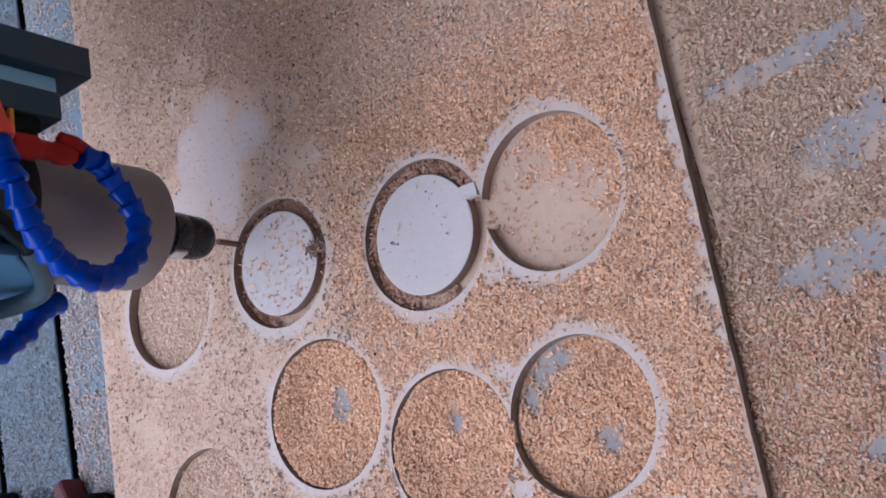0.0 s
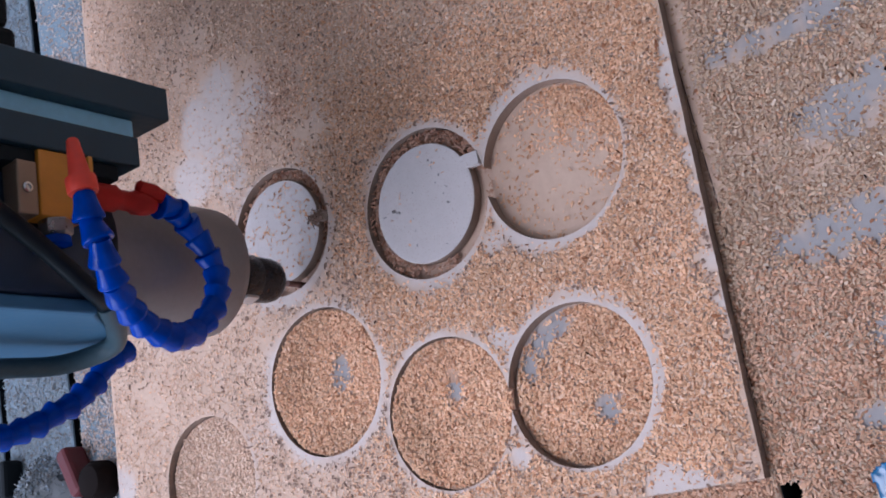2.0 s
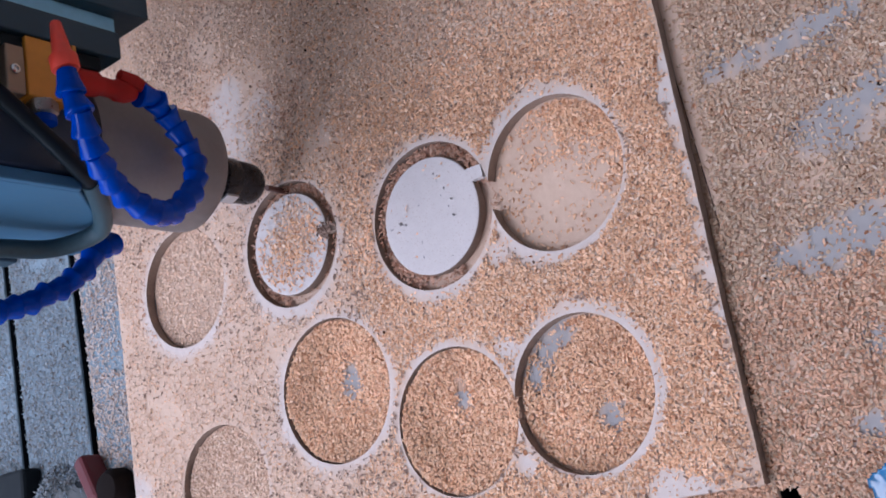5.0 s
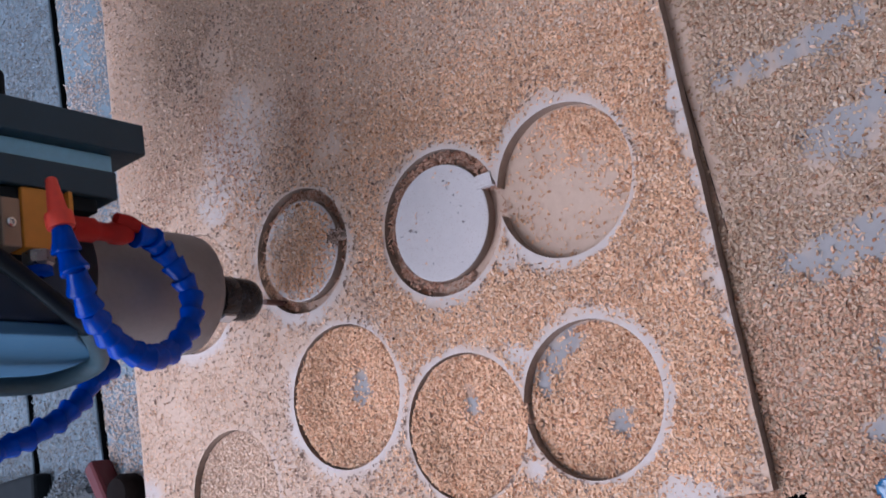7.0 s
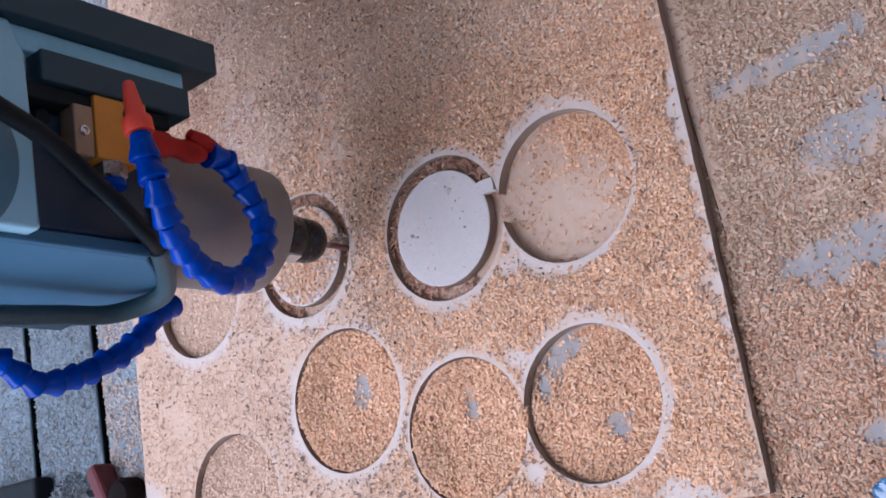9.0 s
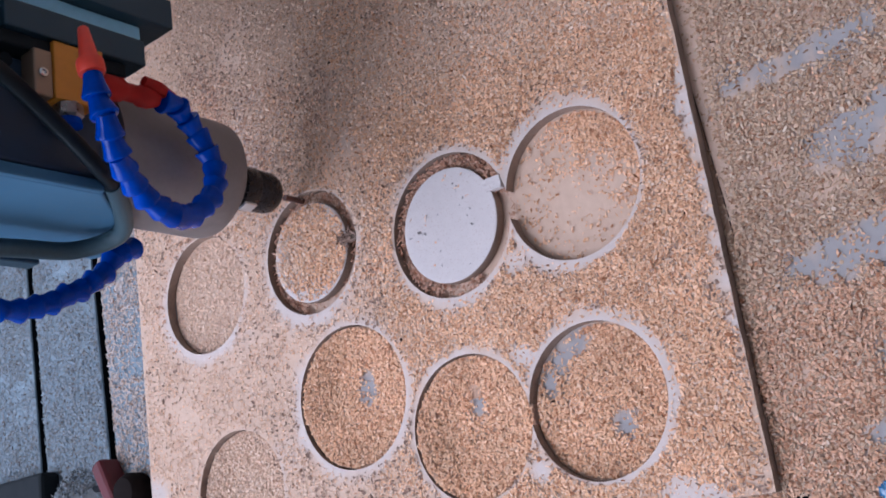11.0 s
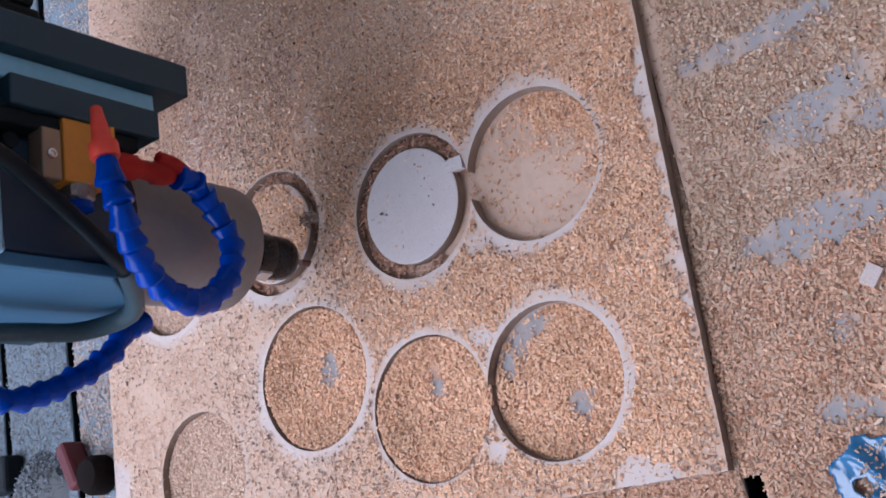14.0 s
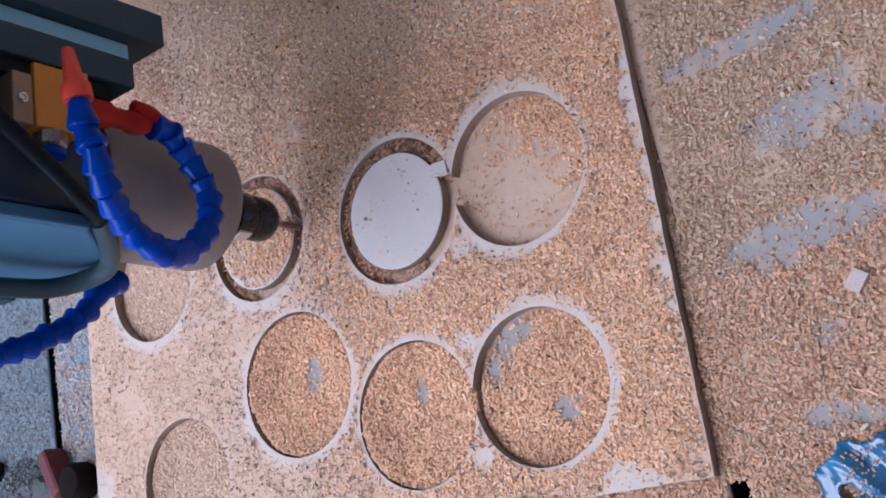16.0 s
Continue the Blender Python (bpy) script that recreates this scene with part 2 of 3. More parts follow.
def lathe(profile, n=32, bm=None, m=Matrix()):
    """Turn (radius, z) pairs round z; ends at radius 0 close."""
    bm = bm or bmesh.new()
    rings = []
    for r, z in profile:
        if r < 1e-6:
            rings.append([bm.verts.new(m @ Vector((0, 0, z)))])
        else:
            rings.append([bm.verts.new(m @ Vector((r * math.cos(2 * math.pi * i / n), r * math.sin(2 * math.pi * i / n), z))) for i in range(n)])
    for a, b in zip(rings, rings[1:]):
        for i in range(n):
            j = (i + 1) % n
            q = [a[i % len(a)], a[j % len(a)], b[j % len(b)], b[i % len(b)]]
            q = list(dict.fromkeys(q))
            if len(q) > 2:
                bm.faces.new(q)
    return bm


def smooth_path(points, step):
    """Catmull-Rom through the points, resampled at even steps."""
    pts = [Vector(p) for p in points]
    pts = [2 * pts[0] - pts[1]] + pts + [2 * pts[-1] - pts[-2]]
    dense = []
    for a, b, c, d in zip(pts, pts[1:], pts[2:], pts[3:]):
        for k in range(24):
            t = k / 24
            dense.append(0.5 * (2 * b + (c - a) * t + (2 * a - 5 * b + 4 * c - d) * t * t + (3 * b - 3 * c + d - a) * t ** 3))
    dense.append(pts[-2])
    out, left = [dense[0]], step
    for p, q in zip(dense, dense[1:]):
        seg = (q - p).length
        while seg >= left:
            p = p + (q - p).normalized() * left
            out.append(p)
            seg -= left
            left = step
        left -= seg
    return out


def tube(points, radius, step=0.006, n=14):
    path = smooth_path(points, step)
    bm = bmesh.new()
    rings, side = [], Vector((0.3, 0.5, 0.8))
    for i, p in enumerate(path):
        d = (path[min(i + 1, len(path) - 1)] - path[max(i - 1, 0)]).normalized()
        side = (side - d * side.dot(d)).normalized()
        up = d.cross(side)
        rings.append([bm.verts.new(p + radius * (math.cos(2 * math.pi * k / n) * side + math.sin(2 * math.pi * k / n) * up)) for k in range(n)])
    for a, b in zip(rings, rings[1:]):
        for k in range(n):
            bm.faces.new((a[k], a[(k + 1) % n], b[(k + 1) % n], b[k]))
    bm.faces.new(rings[0])
    bm.faces.new(rings[-1])
    return bm


# ---- the room ----
RX0, RX1, RY0, RY1, RZ0, RZ1 = -3.2, 4.2, -3.2, 4.7, -0.82, 3.0
thing("floor", box(RX0, RX1, RY0, RY1, RZ0 - 0.1, RZ0), M_CONC, "grey concrete workshop floor", "floor", kind="structure")
# the ceiling's opening is added for the overhead lamp
ceil = bmesh.new()
for x0, x1, y0, y1 in ((RX0, -2.1, RY0, RY1), (0.6, RX1, RY0, RY1), (-2.1, 0.6, RY0, 0.3), (-2.1, 0.6, 3.1, RY1)):
    box(x0, x1, y0, y1, RZ1, RZ1 + 0.1, bm=ceil)
thing("ceiling", ceil, M_WALL, "plain pale workshop ceiling with a wide added opening", "ceiling", kind="structure")
thing("wall_south", box(RX0, RX1, RY0 - 0.15, RY0, RZ0, RZ1), M_WALL, "plain pale plaster wall", "wall", kind="structure")
thing("wall_east", box(RX1, RX1 + 0.15, RY0, RY1, RZ0, RZ1), M_WALL, "plain pale plaster wall", "wall", kind="structure")


def wall_with_opening(name, along_x, at, thick, lo, hi, o0, o1, oz0, oz1):
    bm = bmesh.new()
    for a0, a1, z0, z1 in ((lo, o0, RZ0, RZ1), (o1, hi, RZ0, RZ1), (o0, o1, RZ0, oz0), (o0, o1, oz1, RZ1)):
        if along_x:
            box(a0, a1, at, at + thick, z0, z1, bm=bm)
        else:
            box(at, at + thick, a0, a1, z0, z1, bm=bm)
    return thing(name, bm, M_WALL, "plain pale plaster wall with a wide window opening", "wall", kind="structure")


wall_with_opening("wall_west", False, RX0 - 0.15, 0.15, RY0, RY1, 0.85, 4.45, 0.5, 2.6)
# this wall's opening is added for the far lamp
wall_with_opening("wall_north", True, RY1, 0.15, RX0, RX1, -0.2, 3.0, 0.7, 2.6)

# ---- the machine's bed: its slots lie a little askew to the board ----
PITCH, SLOT, SKEW = 0.1478, 0.0150, 3.49
SLOTS = [-0.0113, 0.7975, 0.7975 + PITCH, 0.7975 + 2 * PITCH, 0.7975 + 3 * PITCH]


def bed_y(x, y):
    """How far along the bed, square to its slots, a place lies."""
    return -x * math.sin(radians(SKEW)) + y * math.cos(radians(SKEW))


bed = thing("machine_bed", box(-0.7, 1.5, -0.5, 1.40, -0.12, -0.075, 0.004), M_BASE, "slotted router bed of grey slats dusted with chips", "machine bed", at=pose(0, 0, BED, 0, 0, SKEW))
HIDDEN_SEAM = 0.650   # added seam, hidden under the board, where the cooler, darker slat colour starts
marks = [-0.5 - SLOT / 2, SLOTS[0], HIDDEN_SEAM] + SLOTS[1:] + [1.40 + SLOT / 2]
for a, b in zip(marks, marks[1:]):
    lo, hi = a + (0.0004 if a == HIDDEN_SEAM else SLOT / 2), b - (0.0004 if b == HIDDEN_SEAM else SLOT / 2)
    part("bed_slat", box(-0.7, 1.5, lo, hi, -0.075, 0.0, 0.0012), M_BEDFAR if a >= HIDDEN_SEAM else M_BED, bed)
part("sawdust_in_slot", box(-0.004, 1.5, -0.0113 - SLOT / 2 + 0.0012, -0.0113 + SLOT / 2 - 0.0012, -0.024, -0.002), M_PACK, bed, "packed brown sawdust")
# thin black strips added on the slot walls to deepen the shade inside
for s in SLOTS:
    for side in (-1, 1):
        edge = s + side * (SLOT / 2 - 0.0005)
        part("slot_shade_strip", box(-0.7, 1.5, edge - 0.0005, edge + 0.0005, -0.075, -0.0022), M_BASE, bed, "black strip deepening the slot's shade")
for k in range(4):
    x, y = (-0.6 if k % 2 else 1.4), (-0.4 if k < 2 else 1.30)
    part("leg", box(x - 0.05, x + 0.05, y - 0.05, y + 0.05, RZ0 - BED, -0.12, 0.004), M_BASE, bed)

# ---- the board with its holes ----
BX, BY = 1.22, 0.722


def ring_points(c, n=110, skip=None):
    """Points round a hole; skip leaves out the arc that lies within the touching hole."""
    x, y, r = HOLES[c]
    if not skip:
        return [(x + r * math.cos(2 * math.pi * i / n), y + r * math.sin(2 * math.pi * i / n)) for i in range(n)]
    ox, oy, o_r = HOLES[skip]
    d = math.hypot(ox - x, oy - y)
    toward = math.atan2(oy - y, ox - x)
    half = math.acos((d * d + r * r - o_r * o_r) / (2 * d * r))
    return [(x + r * math.cos(a), y + r * math.sin(a)) for a in [toward + half + (2 * math.pi - 2 * half) * i / n for i in range(n)]]


def outline_board():
    bm = bmesh.new()
    rng = random.Random(4)
    rim = []
    for (x0, y0), (x1, y1) in (((0, 0), (BX, 0)), ((BX, 0), (BX, BY)), ((BX, BY), (0, BY)), ((0, BY), (0, 0))):
        n = 80
        for i in range(n):
            k = i / n
            rim.append((x0 + (x1 - x0) * k + (rng.uniform(-1, 1) * 0.0004 if i else 0), y0 + (y1 - y0) * k + (rng.uniform(-1, 1) * 0.0004 if i else 0)))
    loops = [rim] + [ring_points(c) for c in "ABEF"] + [ring_points("C", skip="D") + ring_points("D", skip="C"), ring_points("G", skip="H") + ring_points("H", skip="G")]
    edges = []
    for loop in loops:
        vs = [bm.verts.new((x, y, TH)) for x, y in loop]
        edges += [bm.edges.new((a, b)) for a, b in zip(vs, vs[1:] + vs[:1])]
    bmesh.ops.triangle_fill(bm, use_beauty=True, use_dissolve=False, edges=edges)
    top = list(bm.faces)
    for f in top:
        f.material_index = 0
    made = bmesh.ops.extrude_face_region(bm, geom=top)
    lower = [v for v in made["geom"] if isinstance(v, bmesh.types.BMVert)]
    for v in lower:
        v.co.z = BED + 0.0005
    bm.normal_update()
    for f in bm.faces:
        f.material_index = 1 if abs(f.normal.z) < 0.5 else 0
    return bm


board = thing("cut_board", outline_board(), [M_BOARD, M_CORE], "pale wood fibre board with round holes, strewn with sawdust", "board")


def disc(name, x, y, r, label, face):
    bm = lathe([(0, BED + 0.0005), (r - 0.0005, BED + 0.0005), (r, BED + 0.001), (r, TH - 0.0006), (r - 0.0006, TH), (0, TH)], 96)
    bm.normal_update()
    for f in bm.faces:
        f.material_index = 1 if abs(f.normal.z) < 0.5 else 0
    return thing(name, bm, [face, M_CORE], label, "wooden disc", at=pose(x, y, 0), group="cut discs")


def splinter_bar(x0, x1, y0, y1, z0, z1, seed):
    """A short tab of wood with torn ends."""
    rg = random.Random(seed)
    bm = box(x0, x1, y0, y1, z0, z1)
    bmesh.ops.subdivide_edges(bm, edges=list(bm.edges), cuts=3, use_grid_fill=True)
    for v in bm.verts:
        v.co += Vector((rg.uniform(-1, 1), rg.uniform(-1, 1), rg.uniform(-1, 0.4))) * 0.0004
    return bm


disc_c = disc("wooden_disc", 0.2803, 0.2525, 0.0543, "clean pale round disc cut free in its hole", M_DISC)
part("holding_tab", splinter_bar(0.0165, 0.0285, -0.0640, -0.0460, TH - 0.006, TH + 0.0015, 3), M_DISC, disc_c, "torn pale wooden tab")
disc_b = disc("wooden_disc", HOLES["B"][0], HOLES["B"][1], 0.0520, "pale round disc still being cut in its hole", M_DISC)
part("holding_tab", splinter_bar(-0.0042, 0.0042, -0.0640, -0.0440, TH - 0.006, TH + 0.0002, 5), M_CORE, disc_b, "torn pale wooden tab")


# ---- the router head: it moves as one ----
head = new("router_head")
tagged(head, "router spindle with grey body, blue segmented hose and cables", "router spindle")

part("cutter_bit", lathe([(0, -0.0275), (0.0028, -0.0275), (0.0031, -0.026), (0.0031, 0.001), (0.0, 0.001)], 16), M_BIT, head, "slim reddish-brown cutter", True)
part("collet_nut", lathe([(0, 0.0165), (0.0110, 0.0165), (0.0160, 0.0180), (0.0195, 0.0225), (0.0212, 0.029), (0.0214, 0.050), (0.0200, 0.052), (0.0200, 0.082), (0, 0.082)], 40), M_NUT, head, "black rounded collet nut", True)
collar = part("wrench_collar", lathe([(0.0150, 0.0500), (0.0218, 0.0500), (0.0224, 0.0510), (0.0224, 0.0680), (0.0150, 0.0680)], 40), M_NUT, head, "black collar with a bright flat", True)
part("wrench_flat", box(-0.0018, 0.0018, -0.0062, 0.0062, 0.0515, 0.0665, 0.0008), material("brushed_steel", (0.70, 0.72, 0.74), 0.42, metal=0.9, spread=0.08, grain=200, bump=0.05), collar, "bright steel flat", at=pose(-0.0214, -0.0062, 0, 0, 0, 16))
part("spindle_nose", lathe([(0, 0.078), (0.026, 0.078), (0.028, 0.080), (0.030, 0.098), (0, 0.098)], 48), M_NUT, head, "dark spindle nose", True)
part("spindle_body", lathe([(0, 0.0960), (0.046, 0.0960), (0.0525, 0.0975), (0.0562, 0.1015), (0.0572, 0.1075), (0.0572, 0.16), (0.0572, 0.235), (0, 0.235)], 72), M_ALU, head, "dusty grey round spindle body", True)


def prism(profile, x0, x1, bevel=0.0):
    """A (y, z) outline drawn out along x."""
    bm = bmesh.new()
    a = [bm.verts.new((x0, y, z)) for y, z in profile]
    b = [bm.verts.new((x1, y, z)) for y, z in profile]
    bm.faces.new(a)
    bm.faces.new(b)
    for i in range(len(a)):
        j = (i + 1) % len(a)
        bm.faces.new((a[i], a[j], b[j], b[i]))
    if bevel:
        bmesh.ops.bevel(bm, geom=list(bm.edges), offset=bevel, segments=3, affect="EDGES", profile=0.5)
    return bm


SIDE = [(-0.062, 0.263), (-0.02, 0.222), (0.04, 0.187), (0.085, 0.165), (0.10, 0.17), (0.10, 0.50), (-0.062, 0.50)]
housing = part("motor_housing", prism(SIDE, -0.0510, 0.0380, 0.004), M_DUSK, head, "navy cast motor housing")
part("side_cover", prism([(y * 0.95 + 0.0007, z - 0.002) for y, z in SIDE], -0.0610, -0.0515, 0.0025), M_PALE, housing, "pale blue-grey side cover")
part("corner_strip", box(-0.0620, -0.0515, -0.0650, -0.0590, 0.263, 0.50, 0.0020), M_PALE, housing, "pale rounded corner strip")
cover = bmesh.new()
lip = [(-0.058, 0.505), (-0.058, 0.360), (0.030, 0.368), (0.066, 0.364), (0.092, 0.376), (0.092, 0.505)]
fa, fb = [cover.verts.new((x, -0.0800, z)) for x, z in lip], [cover.verts.new((x, -0.0625, z)) for x, z in lip]
cover.faces.new(fa)
cover.faces.new(fb)
for k in range(len(lip)):
    m = (k + 1) % len(lip)
    cover.faces.new((fa[k], fa[m], fb[m], fb[k]))
bmesh.ops.bevel(cover, geom=list(cover.edges), offset=0.003, segments=3, affect="EDGES", profile=0.5)
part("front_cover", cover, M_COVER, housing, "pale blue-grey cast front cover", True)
M_CAP = material("fan_cap_paint", (0.07, 0.18, 0.26), 0.5, spread=0.12, grain=150, blotch=12, bump=0.05)
part("fan_cap", lathe([(0, 0), (0.060, 0), (0.062, -0.002), (0.062, -0.0015), (0.058, 0.0022), (0.050, 0.0030), (0, 0.0030)], 56), M_CAP, housing, "round dark teal fan cap", True, at=pose(-0.014, -0.0805, 0.435, 90))

# plates of the z slide in front of the spindle's upper part
slide = part("slide_plate", box(0.0930, 0.1210, -0.087, 0.060, 0.1995, 0.485, 0.0015), M_STEEL, head, "dark steel slide plate")
part("slide_channel", box(0.0745, 0.0928, -0.074, 0.055, 0.2250, 0.485, 0.0015), M_CHANNEL, slide, "blue-grey slide channel")
part("slide_bracket", box(0.0505, 0.0742, -0.084, 0.050, 0.2290, 0.356, 0.0015), M_STEEL, head, "dark steel bracket")
part("slide_rib", box(0.0385, 0.0502, -0.078, 0.045, 0.2450, 0.48, 0.0015), M_BASE, head, "black steel rib")
part("back_plate", box(-0.07, 0.121, 0.101, 0.12, 0.22, 0.485, 0.002), M_STEEL, head, "dark steel back plate")
# only its near edge is in view; the unseen width is added to shade the far slats
way_cover = part("way_cover", box(0.1215, 0.43, 0.064, 0.2965, 0.2480, 0.480, 0.002), M_BASE, head, "black folded way cover")
for k in range(9):
    drop = 0.004 * math.sin(k * 2.3)
    part("fold", box(0.1220 + 0.034 * k, 0.1557 + 0.034 * k, 0.056, 0.3000, 0.2400 + drop, 0.485, 0.006), M_BASE, way_cover)
part("cap_screw", lathe([(0, 0), (0.0055, 0), (0.0060, 0.0006), (0.0060, 0.006), (0, 0.006)], 18), M_BASE, head, "black cap screw", True, at=pose(0.030, -0.0625, 0.347, 90))


# segmented hoses
def segment_mesh():
    prof = [(0.0045, -0.0080), (0.0084, -0.0083), (0.0107, -0.0080), (0.0112, -0.0068), (0.0108, -0.0052), (0.0088, 0.0010), (0.0078, 0.0062), (0.0072, 0.0100), (0.0045, 0.0102)]
    return mesh_of("hose_segment", lathe(prof, 16), M_BLUE, True)


SEGMENT = segment_mesh()


def hose(points, label):
    core = part("flexible_hose", tube(points, 0.0062, 0.005, 10), M_BLUE, head, label, True)
    path = smooth_path(points, 0.0160)
    for i in range(1, len(path)):
        d = (path[i] - path[i - 1]).normalized()
        q = d.to_track_quat("Z", "Y").to_matrix().to_4x4()
        part("hose_segment", SEGMENT, None, core, at=Matrix.Translation((path[i] + path[i - 1]) / 2) @ q @ pose(0, 0, 0, 12 * math.sin(i * 2.1), 12 * math.cos(i * 3.7), 40 * i))
    return core


hose([(0.0211, -0.09, 0.2196), (0.0174, -0.085, 0.1989), (0.0034, -0.080, 0.1789), (-0.0134, -0.079, 0.1653), (-0.0377, -0.081, 0.1614), (-0.0617, -0.084, 0.1766), (-0.0812, -0.087, 0.202), (-0.0845, -0.0961, 0.2283), (-0.0755, -0.1054, 0.2578), (-0.0607, -0.1157, 0.2838), (-0.0420, -0.1290, 0.3010), (-0.0220, -0.1310, 0.3100), (-0.0040, -0.1285, 0.3130), (0.0090, -0.1280, 0.3125)], "looped blue segmented coolant hose")
hose([(-0.060, 0.055, 0.150), (-0.0687, 0.05, 0.1741), (-0.092, 0.05, 0.1908), (-0.1101, 0.05, 0.22), (-0.1226, 0.05, 0.2472), (-0.1322, 0.05, 0.2776), (-0.1283, 0.05, 0.3009), (-0.1159, 0.05, 0.3184), (-0.10, 0.05, 0.36), (-0.09, 0.05, 0.42)], "blue segmented supply hose")


def along(at, way):
    return Matrix.Translation(at) @ Vector(way).to_track_quat("Z", "Y").to_matrix().to_4x4()


part("nozzle_tip", lathe([(0, 0.040), (0.0030, 0.040), (0.0042, 0.0385), (0.0074, 0.0130), (0.0076, 0.0125), (0.0098, 0.0118), (0.0104, 0.0105), (0.0104, 0.0020), (0.0098, 0.0005), (0, 0.0005)], 24), M_RED, head, "red tapered nozzle tip", True, at=along((0.0020, -0.1280, 0.3130), (0.0385, 0.004, 0.003)))
valve = part("valve", lathe([(0, -0.034), (0.0098, -0.034), (0.0102, -0.014), (0.0078, -0.010), (0.0076, 0.001), (0.0096, 0.005), (0.0094, 0.014), (0.0062, 0.022), (0, 0.022)], 10), M_VALVE, head, "dark red hose valve", True, at=along((0.0190, -0.088, 0.2460), (0.003, -0.004, -1)))
part("lever", lathe([(0, -0.016), (0.0050, -0.0140), (0.0068, 0.0), (0.0046, 0.012), (0.0020, 0.026), (0, 0.027)], 8), M_VALVE, valve, "dark red lever", at=valve.matrix_basis.inverted() @ along((0.0270, -0.0930, 0.2270), (-0.20, 0.05, -1)))
block = part("hose_block", box(0.0010, 0.0500, -0.082, -0.0625, 0.2780, 0.3145, 0.0012), M_ORANGE, head, "orange painted hose manifold block")
part("end_tab", box(0.014, 0.050, -0.086, -0.0625, 0.2730, 0.2768, 0.0008), M_ORANGE, block, "thin orange end tab")
part("port", lathe([(0, 0), (0.0058, 0), (0.0058, 0.0012), (0, 0.0012)], 20), M_BASE, block, "black port", True, at=pose(0.040, -0.0822, 0.285, 90))
# the orange block carried on; its shade is painted as a dull brown
plate = part("shaded_block_end", box(0.001, 0.040, -0.081, -0.0625, 0.3152, 0.3310, 0.0015), material("shaded_block_orange", (0.30, 0.215, 0.15), 0.4, metal=0.5), block, "end of the orange block, shade in its dull brown colour")
part("screw", lathe([(0, 0), (0.0040, 0), (0.0037, 0.0016), (0.0022, 0.0020), (0.0018, 0.0006), (0, 0.0006)], 18), M_CHROME, plate, "bright screw head", True, at=pose(0.0197, -0.0812, 0.3240, 90))
part("fitting", lathe([(0, 0), (0.0112, 0), (0.0118, 0.001), (0.0118, 0.0095), (0.0095, 0.0115), (0, 0.0115)], 6), material("worn_nickel", (0.34, 0.32, 0.30), 0.3, metal=0.8, spread=0.2, grain=200), block, "bright hexagon fitting", at=along((0.0008, -0.0740, 0.2990), (-1, 0, 0)))
part("hose_ring", lathe([(0.004, 0), (0.0098, 0), (0.0104, 0.002), (0.0104, 0.006), (0.004, 0.008)], 20), M_BLUE, block, "blue hose ring", True, at=along((-0.0112, -0.0740, 0.2990), (-1, 0, 0)))
cable = part("power_cable", tube([(0.020, -0.125, 0.46), (0.0035, -0.117, 0.4093), (-0.0030, -0.110, 0.3809), (-0.0110, -0.102, 0.3563), (-0.0263, -0.09, 0.3193), (-0.0459, -0.078, 0.2798), (-0.0535, -0.058, 0.2497), (-0.0590, -0.032, 0.2245)], 0.0068, n=18), M_RUBBER, head, "thick black power cable", True)
# same cable running on; its paler teal-grey stands for reflected window light
part("lit_cable_run", tube([(-0.0525, -0.062, 0.2545), (-0.0535, -0.058, 0.2497), (-0.0599, -0.028, 0.2213), (-0.0685, 0.005, 0.2027), (-0.0769, 0.035, 0.2277), (-0.0799, 0.04, 0.2757), (-0.0832, 0.04, 0.3226), (-0.086, 0.04, 0.40)], 0.0080, n=18), M_LITCABLE, cable, "lower run of the cable, window light in its teal-grey colour", True)

# ---- strewn sawdust ----
rng = np.random.default_rng(7)


def value_noise(x, y, scale, seed):
    g = np.random.default_rng(seed).random((96, 96))
    u, v = np.asarray(x) * scale + 31.3, np.asarray(y) * scale + 47.7
    i, j = np.floor(u).astype(int), np.floor(v).astype(int)
    fu, fv = u - i, v - j
    fu, fv = fu * fu * (3 - 2 * fu), fv * fv * (3 - 2 * fv)
    a, b, c, d = (g[(i + p) % 96, (j + q) % 96] for p, q in ((0, 0), (1, 0), (0, 1), (1, 1)))
    return (a * (1 - fu) + b * fu) * (1 - fv) + (c * (1 - fu) + d * fu) * fv


def patchy(x, y, seed):
    return 0.6 * value_noise(x, y, 14, seed) + 0.4 * value_noise(x, y, 45, seed + 1)


def smoothstep(a, b, v):
    k = np.clip((v - a) / (b - a), 0, 1)
    return k * k * (3 - 2 * k)


